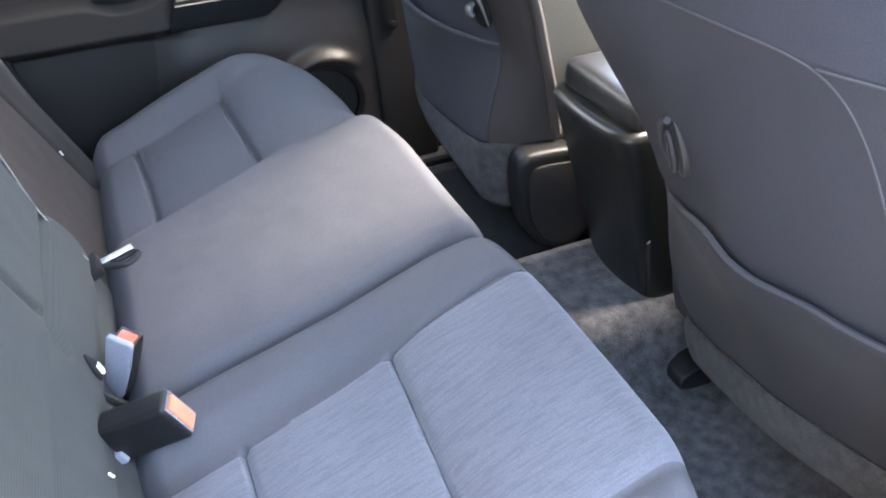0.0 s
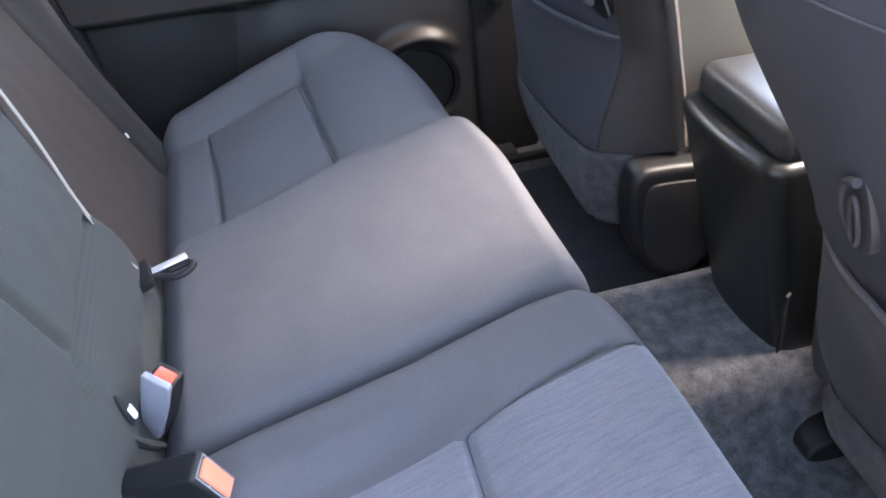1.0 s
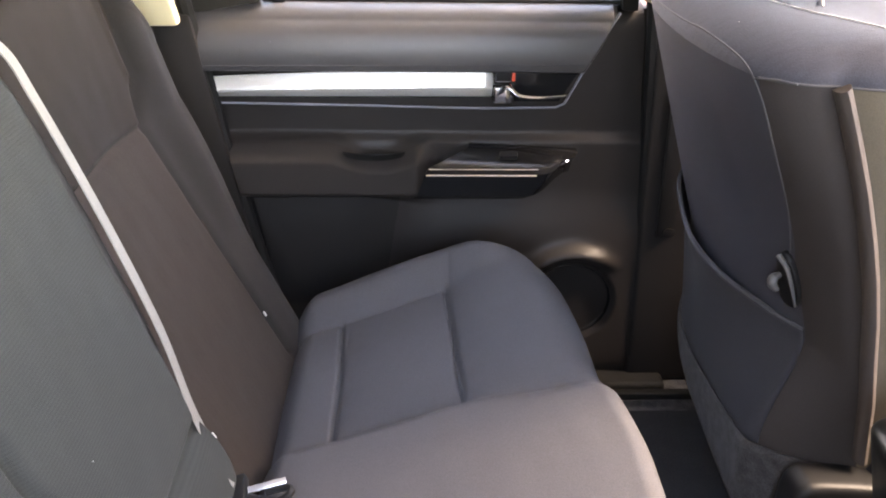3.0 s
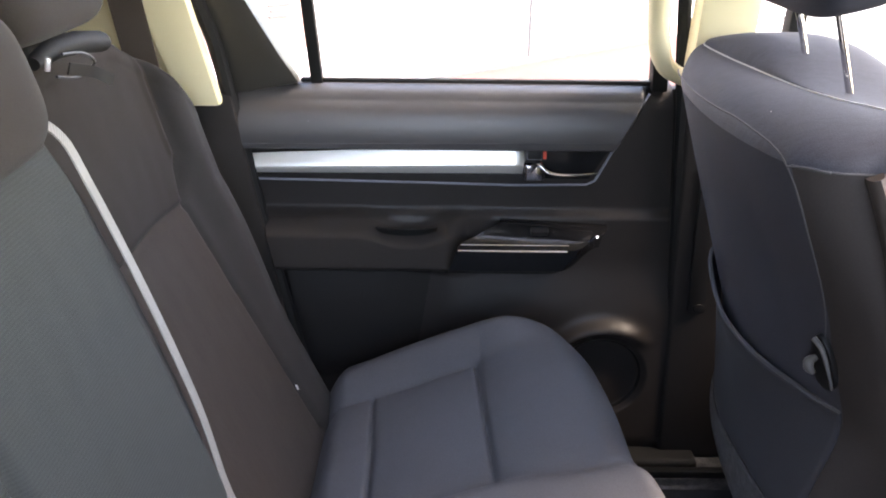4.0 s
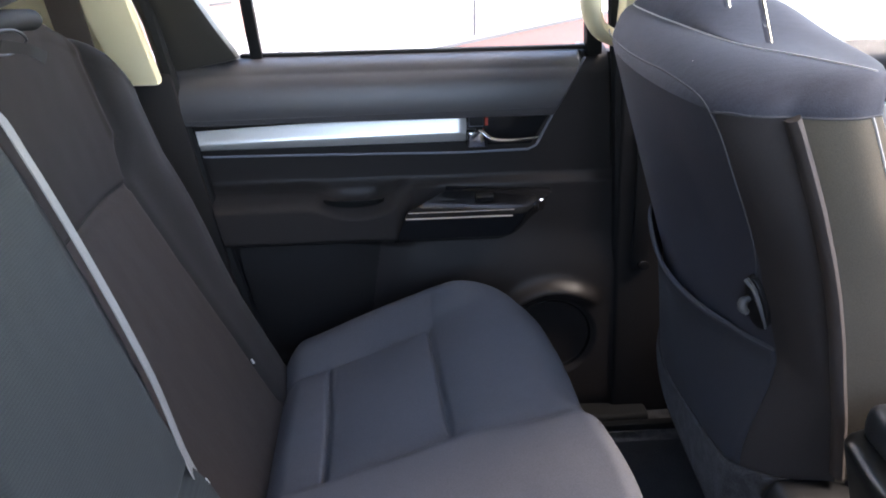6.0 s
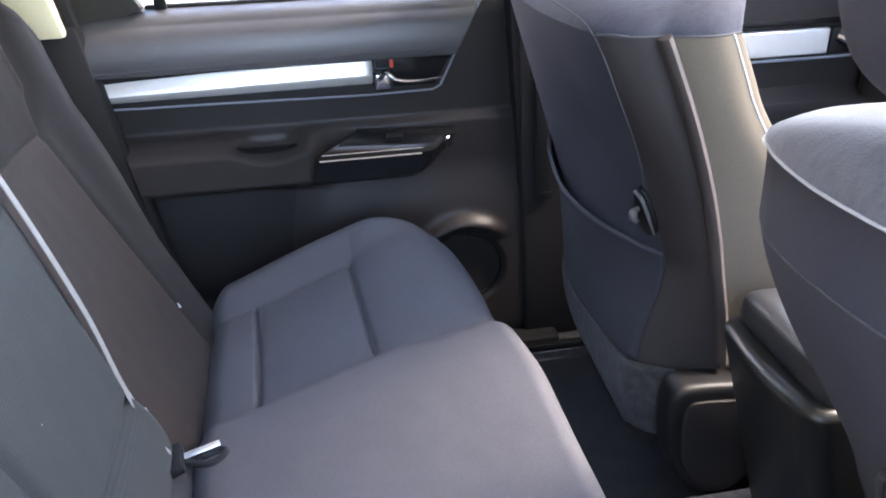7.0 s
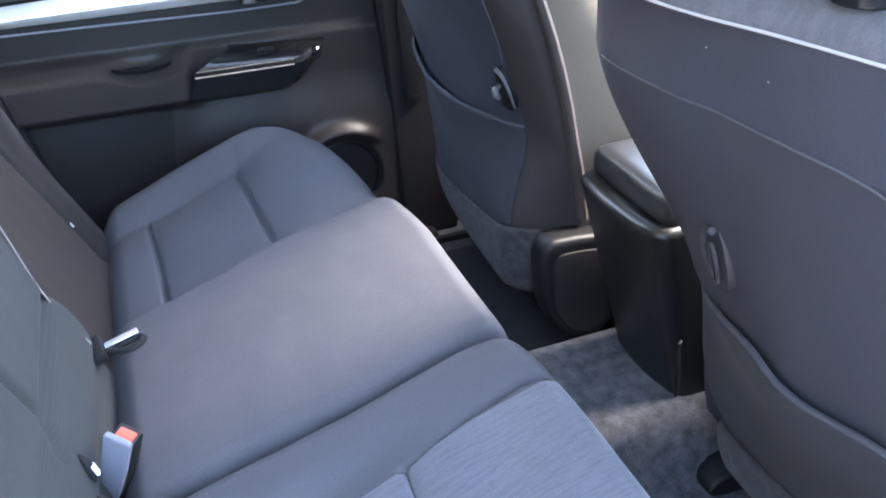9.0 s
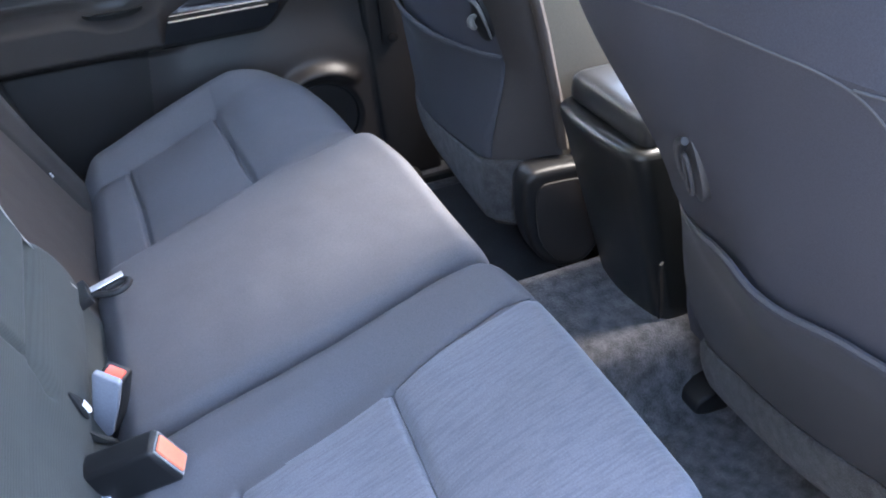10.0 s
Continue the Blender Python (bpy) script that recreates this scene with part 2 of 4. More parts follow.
def tube(points, r, sides=8, flat=1.0, taper=None, up=(0, 0, 1)):
    """A rod along the points; flat squashes it along its second axis; taper(t) scales the radius."""
    bm = bmesh.new()
    pts = [Vector(q) for q in points]
    rings = []
    for i, q in enumerate(pts):
        d = (pts[min(i + 1, len(pts) - 1)] - pts[max(i - 1, 0)]).normalized()
        a = d.cross(Vector(up))
        a = a.normalized() if a.length > 1e-4 else d.orthogonal().normalized()
        b = a.cross(d)
        s = r * (taper(i / (len(pts) - 1)) if taper else 1)
        rings.append([bm.verts.new(q + a * s * math.cos(2 * math.pi * k / sides) + b * s * flat * math.sin(2 * math.pi * k / sides)) for k in range(sides)])
    for u, v in zip(rings, rings[1:]):
        for k in range(sides):
            bm.faces.new((u[k], u[(k + 1) % sides], v[(k + 1) % sides], v[k]))
    bm.faces.new(list(reversed(rings[0])))
    bm.faces.new(rings[-1])
    return bm


def strap(points, width, thick=0.0014, side=(0, 1, 0)):
    """A flat band along the points, its width along side; with two sides it twists from one to the other."""
    first, last = [Vector(q).normalized() for q in (side if isinstance(side[0], tuple) else (side, side))]
    pts = [Vector(q) for q in points]

    def fn(u, v):
        f = v * (len(pts) - 1)
        i = min(int(f), len(pts) - 2)
        q = pts[i].lerp(pts[i + 1], f - i)
        d = (pts[i + 1] - pts[i]).normalized()
        s = first.lerp(last, v).normalized()
        nrm = d.cross(s).normalized()
        k = [(-1, -1), (1, -1), (1, 1), (-1, 1)][int(round(u * 4)) % 4]
        return q + s * k[0] * width / 2 + nrm * k[1] * thick / 2

    return grid(4, len(pts), fn, loop_u=True, cap=True)


def bump_at(d, w):
    return math.exp(-(d / w) ** 2)


def seg_dist(px, py, a, b):
    ax, ay, bx, by = *a, *b
    t = max(0, min(1, ((px - ax) * (bx - ax) + (py - ay) * (by - ay)) / ((bx - ax) ** 2 + (by - ay) ** 2)))
    return math.hypot(px - ax - t * (bx - ax), py - ay - t * (by - ay))


def sstep(a, b, v):
    t = max(0.0, min(1.0, (v - a) / (b - a)))
    return t * t * (3 - 2 * t)


def split_by(bm, test, name, mats, parent, label=""):
    """Moves the faces whose centre passes test into a part of their own; returns the part."""
    bm2 = bm.copy()
    keep = [f for f in bm2.faces if not test(f.calc_center_median())]
    bmesh.ops.delete(bm2, geom=keep, context="FACES")
    gone = [f for f in bm.faces if test(f.calc_center_median())]
    bmesh.ops.delete(bm, geom=gone, context="FACES")
    return part(name, bm2, mats, parent, label)


# ---- outside ----
# near ground is unseen; its pale tone is chosen to bounce daylight indoors
g = grid(2, 2, lambda u, v: (-60 + 120 * u, -60 + 120 * v, -0.78))
tagged(part("ground", g, CONCRETE), "ground outside the car, mostly unseen, kept pale to bounce daylight in", "ground", kind="structure")
strip_bm = grid(2, 2, lambda u, v: (-14 + 17 * u, 3.6 + 30 * v, -0.772))
tagged(part("pavement", strip_bm, PAVING), "red brick paving along the wall", "paving", kind="structure")
wall = part("wall_outside", box((16, 0.3, 5.2), (-0.9, 6.9, 1.8), 0.01, rot=(0, 0, 40)), WALL)
tagged(wall, "sunlit white rendered wall beyond the car window", "wall", kind="structure")

# two unseen walls added beside the doorway to block low and rear light
yard = part("wall_blocker_side", box((26, 0.3, 1.9), (2.0, -3.2, 0.17), 0.01), BRICK_DARK)
tagged(yard, "unseen plain wall, added to block low light at the open doorway", "wall", kind="structure")
blocker_rear = part("wall_blocker_rear", box((0.3, 2.1, 3.4), (-1.55, -2.0, 0.92), 0.01), BRICK_DARK)
tagged(blocker_rear, "unseen plain wall, added to block light from behind the doorway", "wall", kind="structure")
foot = part("trim_wall_foot", box((16, 0.02, 0.035), (-0.9, 6.9, -0.755), 0, rot=(0, 0, 40)), INK)
foot.location = (math.sin(radians(40)) * 0.165, -math.cos(radians(40)) * 0.165, 0)
tagged(foot, "dark line along the foot of the white wall", "trim", kind="structure")
joint = part("wall_joint", box((0.02, 0.02, 5.0), (1.0, 8.27, 1.8), 0, rot=(0, 0, 40)), INK)
tagged(joint, "dark upright joint in the white wall", "joint", kind="structure")
board = thing("wall_board", "faded red board with lines of small lettering on the wall", "sign")
bdir = Matrix.Translation((-1.40, 6.25, 0.30)) @ pose(0, 0, 0, 0, 0, 40)
part("panel", box((1.15, 0.03, 1.4), (-0.14, 0, 0.10), 0.005), BRICK_RED, board)
for k in range(3):
    part("lettering_bar", box((0.20 - 0.03 * (k % 2), 0.01, 0.018), (0.19, -0.02, -0.23 - 0.045 * k), 0), INK, board)
board.matrix_world = bdir

notice = thing("wall_lettering", "small grey lines of lettering on the white wall", "lettering")
for k in range(3):
    part("lettering_bar", box((0.13 - 0.02 * (k % 2), 0.01, 0.010), (0, 0, -0.028 * k), 0), INK, notice)
notice.matrix_world = pose(-0.828, 6.765, -0.465, 0, 0, 40)

# ---- car shell ----
XR, XF = -0.62, 1.55
floor_bm = grid(60, 70, lambda u, v: (XR + (XF - XR) * u, -0.78 + 1.56 * v, 0.0))
for vert in floor_bm.verts:
    x, y = vert.co.x, vert.co.y
    hump = 0.13 * (1 - sstep(0.09, 0.17 if y > 0 else 0.20, abs(y))) * sstep(0.30, 0.48, x)
    riser = 0.09 * sstep(0.72, 0.80, x) * (1 - sstep(0.60, 0.66, abs(y)))
    vert.co.z = max(hump, riser)
tagged(part("floor", floor_bm, CARPET), "grey carpeted cabin floor with a raised centre tunnel", "floor", kind="structure")

roof = grid(24, 24, lambda u, v: (XR - 0.05 + 1.67 * u, -0.66 + 1.32 * v, 1.34 + 0.05 * (1 - (2 * u - 1) ** 2) - 0.04 * (2 * v - 1) ** 2))
roof_ob = part("ceiling", roof, HEADLINER)
roof_ob.modifiers.new("thick", "SOLIDIFY").thickness = -0.03
tagged(roof_ob, "beige cloth headliner of the cabin", "ceiling", kind="structure")

back = part("wall_rear", box((0.04, 1.5, 0.92), (-0.60, 0, 0.46), 0.01), TRIM)
tagged(back, "dark rear bulkhead behind the bench", "bulkhead", kind="structure")
# added panel over the rear window opening, keeps light off the seat backs
header = part("wall_rear_window_block", box((0.04, 1.3, 0.44), (-0.60, 0, 1.14), 0.01), TRIM)
tagged(header, "dark panel added over the unseen rear window to cut light", "bulkhead", kind="structure")



def lean(z):
    """The side glass leans in above the belt line."""
    return 0.765 - 0.30 * max(0.0, z - 0.72)


def plate(outline, thick=0.02, inset=0.0, bevel=0.003, mirror=False):
    """A plate in the leaning plane of the side glass; outline in (x, z)."""
    bm = prism(outline, -thick / 2, thick / 2, bevel)
    for v in bm.verts:
        v.co.y += lean(v.co.z) - inset
        if mirror:
            v.co.y *= -1
    return bm


# walls that close the cabin: bulkhead ahead, near side ahead of and behind the open doorway
# bulkhead is deepened to an added dashboard block that stops sun reaching the carpet
front_wall = part("wall_front", box((0.45, 1.5, 0.82), (1.40, 0, 0.41), 0.05, 4), TRIM)
tagged(front_wall, "dark bulkhead with a stand-in dashboard that keeps sun off the floor", "bulkhead", kind="structure")
near_front = part("wall_near_front", box((1.05, 0.05, 0.74), (1.06, -0.775, 0.37), 0.01), TRIM)
tagged(near_front, "dark side wall beside the driver's seat", "side wall", kind="structure")
near_rear = part("wall_near_rear", box((0.30, 0.05, 0.92), (-0.46, -0.775, 0.46), 0.01), TRIM)
tagged(near_rear, "dark side wall behind the open doorway", "side wall", kind="structure")
for sy, nm in ((1, "far"), (-1, "near")):
    rail = part("trim_roof_rail_" + nm, tube([(-0.62, sy * 0.60, 1.28), (0.2, sy * 0.60, 1.31), (1.0, sy * 0.60, 1.30), (1.55, sy * 0.66, 1.0), (1.68, sy * 0.74, 0.74)], 0.05, 10), CREAM)
    tagged(rail, "cream roof rail trim above the doors", "trim", kind="structure")
near_b = part("pillar_near", plate([(0.47, 0.0), (0.56, 0.0), (0.55, 1.28), (0.47, 1.28)], 0.05, mirror=True), CREAM)
tagged(near_b, "cream centre pillar on the driver's side", "pillar", kind="structure")
sill = part("sill_far", box((0.9, 0.10, 0.05), (0.12, 0.735, -0.005), 0.012, 3), RUBBER)
tagged(sill, "black plastic door sill", "sill", kind="structure")
sill_n = part("sill_near", box((0.9, 0.10, 0.05), (0.12, -0.735, -0.005), 0.012, 3), BLACK)
tagged(sill_n, "black plastic door sill at the open doorway", "sill", kind="structure")
scuff = part("trim_scuff_strip", box((0.26, 0.018, 0.016), (0.54, 0.652, 0.022), 0.005, 2), RUBBER)
tagged(scuff, "raised black edge of the door sill plate", "trim", kind="structure")

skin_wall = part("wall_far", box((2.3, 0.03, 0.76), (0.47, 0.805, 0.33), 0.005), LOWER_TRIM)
tagged(skin_wall, "dark inner side of the cabin behind the door trims", "side wall", kind="structure")
# pillars on the far side
cp = part("pillar_rear_far", plate([(-0.268, 0.700), (-0.326, 0.700), (-0.40, 1.02), (-0.47, 1.28), (-0.36, 1.28), (-0.31, 1.02)], 0.03, 0.075, 0.008), CREAM)
tagged(cp, "cream plastic trim of the rear pillar", "pillar", kind="structure")
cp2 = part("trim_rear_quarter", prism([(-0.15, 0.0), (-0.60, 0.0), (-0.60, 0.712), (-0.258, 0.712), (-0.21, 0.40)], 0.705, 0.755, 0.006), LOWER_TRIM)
tagged(cp2, "dark brown lower trim of the rear quarter", "trim", kind="structure")
cp3 = part("pillar_quarter_upper", plate([(-0.30, 0.712), (-0.62, 0.712), (-0.62, 1.29), (-0.42, 1.29), (-0.38, 1.02)], 0.02, 0.045, 0.005), CREAM)
tagged(cp3, "cream upper trim of the rear quarter", "pillar", kind="structure")
near_q = part("pillar_quarter_near", plate([(-0.28, 0.70), (-0.62, 0.70), (-0.62, 1.29), (-0.42, 1.29), (-0.36, 1.02)], 0.03, 0.045, 0.005, mirror=True), CREAM)
tagged(near_q, "cream upper trim of the rear quarter", "pillar", kind="structure")
sbelt = thing("seat_belt", "brown shoulder belt hanging beside the rear pillar", "seat belt")
part("webbing", strap(smooth_line([(-0.368, 0.596, 0.930), (-0.367, 0.598, 0.905), (-0.370, 0.615, 0.86), (-0.36, 0.625, 0.76), (-0.35, 0.63, 0.66)], 5), 0.048, 0.002, side=(1, 0, 0)), BELT_BROWN, sbelt)
part("belt_ring", tube(smooth_line([(-0.394, 0.590, 0.908), (-0.366, 0.588, 0.905), (-0.338, 0.590, 0.908), (-0.340, 0.586, 0.930), (-0.366, 0.584, 0.936), (-0.392, 0.586, 0.930), (-0.394, 0.590, 0.908)], 4), 0.0035, 8), GLOSS, sbelt, "black ring that the belt runs through")
part("ring_mount", box((0.075, 0.016, 0.05), (-0.366, 0.597, 0.955), 0.007, 3), CREAM, sbelt, "cream plastic mount")
bp = part("pillar_centre_far", plate([(0.455, 0.745), (0.545, 0.745), (0.52, 1.28), (0.43, 1.28)], 0.05, 0.05, 0.012), CREAM)
tagged(bp, "cream upper trim of the centre pillar", "pillar", kind="structure")
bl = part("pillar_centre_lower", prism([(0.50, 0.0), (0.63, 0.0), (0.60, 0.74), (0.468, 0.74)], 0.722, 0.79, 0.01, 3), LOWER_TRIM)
tagged(bl, "black lower trim of the centre pillar", "pillar", kind="structure")
slot = part("trim_belt_slot", prism([(0.515, 0.325), (0.548, 0.325), (0.535, 0.60), (0.508, 0.60)], 0.714, 0.724, 0.004), BLACK)
tagged(slot, "raised black belt guide on the centre pillar", "trim", kind="structure")
cover = part("trim_pillar_cover", prism([(0.536 + 0.011 * math.cos(a), 0.335 + 0.009 * math.sin(a)) for a in [k * math.pi / 8 for k in range(16)]], 0.708, 0.722, 0.004), GLOSS)
tagged(cover, "small round cover on the pillar trim", "cover", kind="structure")
seal = part("trim_door_seal", tube([(0.518, 0.735, 0.02), (0.497, 0.735, 0.30), (0.468, 0.735, 0.68), (0.455, 0.725, 0.76), (0.435, 0.70, 0.92), (0.41, 0.64, 1.12)], 0.011, 8), RUBBER)
tagged(seal, "black rubber seal round the rear doorway", "seal", kind="structure")
seal2 = part("trim_door_seal_rear", tube([(-0.17, 0.725, 0.20), (-0.225, 0.728, 0.46), (-0.262, 0.722, 0.70), (-0.275, 0.70, 0.80), (-0.32, 0.655, 0.98), (-0.36, 0.60, 1.12)], 0.012, 8), RUBBER)
tagged(seal2, "black rubber seal round the rear doorway", "seal", kind="structure")

grip = thing("assist_grip", "cream moulded grab handle on the centre pillar", "grab handle")
part("grip_bar", tube(smooth_line([(0.475, 0.695, 0.755), (0.44, 0.68, 0.755), (0.405, 0.665, 0.785), (0.388, 0.645, 0.86), (0.378, 0.61, 1.00), (0.385, 0.585, 1.07), (0.43, 0.60, 1.10)], 8), 0.017, 10, 0.8), CREAM, grip)


# ---- rear door on the far side ----
def xr_door(z):
    return 0.518 - 0.088 * z


def xl_door(z):
    return -0.135 - 0.18 * z


def arm_top(x):
    """Height of the armrest's upper edge, which dips for the pull cup."""
    return 0.497 - 0.020 * sstep(-0.065, 0.012, x) * (1 - sstep(0.030, 0.115, x))


def door_depth(x, z):
    """How far the door trim stands proud of the door skin."""
    p = 0.012
    if z > 0.618:
        t = (z - 0.618) / 0.11
        fade = 1 - sstep(-0.004, 0.008, x - (0.366 + (z - 0.633) * 0.58))
        p += fade * 0.046 * (1 - (abs(t - 0.15) / 0.9) ** 2.2) * sstep(0, 0.08, t + 0.02)
    arm_end = 1 - sstep(0.085, 0.125, x)
    arm = sstep(0.385, 0.415, z) * (1 - sstep(arm_top(x) - 0.030, arm_top(x) + 0.014, z))
    low = 0.030 * (1 - sstep(0.30, 0.42, z)) * sstep(-0.02, 0.05, z)
    p += arm_end * (0.038 * arm) + 0.012 * (1 - sstep(0.49, 0.51, z)) + low * 0.5
    p -= 0.040 * sstep(0.10, 0.16, z) * (1 - sstep(0.375, 0.40, z)) * (1 - sstep(-0.09, 0.09, x - (0.060 - 0.16 * (0.40 - z))))
    r = math.hypot(x - 0.375, z - 0.180)
    p += 0.022 * bump_at(r - 0.108, 0.016) * sstep(0.10, 0.85, ((z - 0.180) - 0.55 * (x - 0.375)) / max(r, 0.01))
    if r < 0.088:
        p -= 0.014 * (1 - sstep(0.07, 0.088, r))
    return p


def door_skin(u, v):
    s = max(0.0, (v - 0.88) / 0.12)
    z = -0.01 + 0.692 * min(1.0, v / 0.88) + 0.041 * (1 - (1 - s) ** 3)
    x = xl_door(z) + (xr_door(z) - xl_door(z)) * u
    z += (arm_top(x) - 0.497) * max(0.0, 1 - abs(z - 0.497) / 0.055)
    return (x, 0.765 - door_depth(x, min(z, 0.70)) + 0.056 * s ** 1.5, z)


def is_cloth(c):
    return 0.405 < c.z < arm_top(c.x) and c.x < 0.085 + (c.z - 0.41) * 0.95


door = thing("car_door", "closed rear door with black trim, silver strip and wound-up window", "car door")
skin = grid(250, 304, door_skin)
split_by(skin, lambda c: c.z > 0.624 and c.x < 0.366 + (c.z - 0.633) * 0.58, "upper_pad", SOFT_TRIM, door, "padded black vinyl top of the door")
split_by(skin, is_cloth, "armrest_pad", BROWN_TRIM, door, "brownish cloth armrest pad")
# lower door is darker than the trim to put in shade under the armrest
split_by(skin, lambda c: c.z < 0.402 and c.x < 0.062 - 0.16 * (0.40 - c.z), "shaded_lower_panel", LOWER_TRIM, door, "lower door panel, darkened for the shade under the armrest")
part("trim_panel", skin, TRIM, door)
strip = part("trim_strip", grid(30, 25, lambda u, v: (-0.247 + 0.46 * u, 0.744 - (0.014 * v / 0.36 if v < 0.36 else 0.014 - 0.010 * (v - 0.36) / 0.64), (0.577 + 0.001 * u) + (0.027 + 0.046 * u ** 0.9 - 0.028 * u) * v)), SILVER, door, "satin silver strip")
strip.modifiers.new("thick", "SOLIDIFY").thickness = 0.006
part("strip_edge", tube([(-0.245, 0.742, 0.561), (0.0, 0.742, 0.557), (0.20, 0.742, 0.553), (0.322, 0.742, 0.555), (0.336, 0.742, 0.562), (0.372, 0.742, 0.635), (0.413, 0.742, 0.712)], 0.0022, 6), BUCKLE_GREY, door, "thin grey edge line")
part("pad_stitch", tube([(-0.246, 0.7075, 0.632), (0.0, 0.7075, 0.634), (0.355, 0.7075, 0.637)], 0.0013, 6), SEAM, door)
# shallow cup in black, so the shade within it is part of its colour
part("pull_cup", grid(24, 8, lambda u, v: (0.018 + 0.052 * math.cos(math.pi * u), 0.7065 + 0.012 * math.sin(math.pi * v), 0.4855 - 0.013 * v * math.sin(math.pi * u))), RUBBER, door, "pull cup in the armrest, blackened for the shade inside")
part("handle_bezel", prism([(0.214, 0.566), (0.326, 0.566), (0.362, 0.628), (0.214, 0.624)], 0.738, 0.752, 0.003), GLOSS, door, "gloss black handle recess")
lever = part("door_lever", tube(smooth_line([(0.222, 0.732, 0.578), (0.236, 0.722, 0.598), (0.255, 0.715, 0.585), (0.285, 0.712, 0.582), (0.318, 0.714, 0.583), (0.334, 0.718, 0.584)], 6), 0.0060, 10, 0.7, lambda t: 1.25 - 0.65 * t), CHROME, door, "chrome pull lever")
part("lever_base", box((0.034, 0.016, 0.030), (0.232, 0.732, 0.580), 0.005, 3), CHROME, door, "chrome lever base")
lock = part("lock_knob", box((0.027, 0.012, 0.020), (0.229, 0.722, 0.616), 0.003, 2), BLACK, door, "black lock knob")
part("knob_edge", tube([(0.217, 0.7155, 0.607), (0.241, 0.7155, 0.607), (0.241, 0.7155, 0.625), (0.217, 0.7155, 0.625), (0.217, 0.7155, 0.607)], 0.0009, 6), BUCKLE_GREY, lock)
lock = part("lock_button", box((0.026, 0.014, 0.020), (0.228, 0.731, 0.611), 0.003), BLACK, door)
part("lock_frame", tube([(0.214, 0.724, 0.600), (0.242, 0.724, 0.600), (0.242, 0.724, 0.622), (0.214, 0.724, 0.622), (0.214, 0.724, 0.600)], 0.0016, 6), CHROME, lock)
part("lock_mark", box((0.006, 0.010, 0.016), (0.247, 0.731, 0.612), 0.001), RED, lock, "red lock mark")
def switch_shell(u, v):
    """Section of the switch panel: a sloping top, a front edge that carries the built highlight, and a rounded face
    below it.
    """
    e = sstep(0.80, 1.0, u)
    k_ = (max(0.0, u - 0.74) / 0.26) ** 2
    rows = [(0.178 + 0.184 * u, 0.742, 0.493 - 0.010 * u), (0.176 + 0.186 * u, 0.722, 0.491 - 0.010 * u), (0.108 + 0.246 * u, 0.690 + 0.020 * e, 0.466 + 0.012 * e), (0.103 + 0.248 * u, 0.682 + 0.026 * e, 0.459 + 0.014 * e), (0.098 + 0.248 * u, 0.684 + 0.024 * e, 0.440 + 0.014 * e), (0.090 + 0.245 * u, 0.692 + 0.022 * e, 0.415 + 0.034 * k_), (0.085 + 0.243 * u, 0.715 + 0.015 * e, 0.399 + 0.044 * k_), (0.085 + 0.243 * u, 0.742, 0.395 + 0.046 * k_)]
    f = v * (len(rows) - 1)
    k = min(int(f), len(rows) - 2)
    return Vector(rows[k]).lerp(Vector(rows[k + 1]), f - k)


sw = part("switch_panel", grid(40, 8, switch_shell), GLOSS, door, "gloss black window switch panel", angle=35)
# highlights of the gloss panel, modelled as chrome tubes
for row, rad in ((2.12, 0.0013), (3.1, 0.0022)):
    part("switch_highlight", tube([switch_shell(t / 20 * 0.74 + 0.01, row / 7) - Vector((0, 0.0012, 0)) for t in range(21)], rad, 6), CHROME, sw, "highlight along the switch panel, built as a chrome line")
part("corner_glint", tube([switch_shell(0.90 + 0.07 * t / 6, 2.6 / 7) - Vector((0, 0.001, -0.001)) for t in range(7)], 0.0028, 6, 1.0, lambda q: 0.4 + math.sin(math.pi * q)), CHROME, sw, "glint on the switch panel's corner, built in chrome")
part("window_switch", box((0.030, 0.012, 0.012), (0.243, 0.706, 0.483), 0.003, 2, (30, 0, 0)), BLACK, sw)
part("speaker_ring", tube([(0.375 + 0.077 * math.cos(a * math.pi / 20), 0.738, 0.180 + 0.077 * math.sin(a * math.pi / 20)) for a in range(41)], 0.0035, 8), GLOSS, door)
gr = grid(40, 10, lambda u, v: (0.375 + 0.075 * v * math.cos(2 * math.pi * u), 0.750 - 0.010 * (1 - v * v), 0.180 + 0.075 * v * math.sin(2 * math.pi * u)), loop_u=True)
part("speaker_grille", gr, GRILLE, door)
part("window_frame", plate([(-0.275, 0.700), (-0.150, 0.724), (-0.178, 0.775), (-0.235, 0.893), (-0.31, 1.06), (-0.39, 1.20), (-0.45, 1.15), (-0.39, 1.05), (-0.315, 0.895)], 0.034, 0.014, 0.013, ), FRAME_TRIM, door, "dark plastic corner of the window frame")
part("division_bar", plate([(-0.138, 0.715), (-0.118, 0.715), (-0.124, 0.90), (-0.142, 1.24), (-0.162, 1.24), (-0.143, 0.90)], 0.02, 0.0, 0.004), RUBBER, door, "black window bar")
part("window_seal", box((0.60, 0.014, 0.008), (0.145, 0.766, 0.724), 0.003), RUBBER, door)
part("front_frame", plate([(0.418, 0.712), (0.445, 0.712), (0.415, 0.92), (0.37, 1.24), (0.345, 1.24), (0.392, 0.92)], 0.03, 0.0, 0.005), RUBBER, door)
pane = part("window_pane", plate([(-0.125, 0.70), (0.43, 0.70), (0.37, 1.23), (-0.15, 1.23)], 0.004, -0.004, 0), GLASS, door)
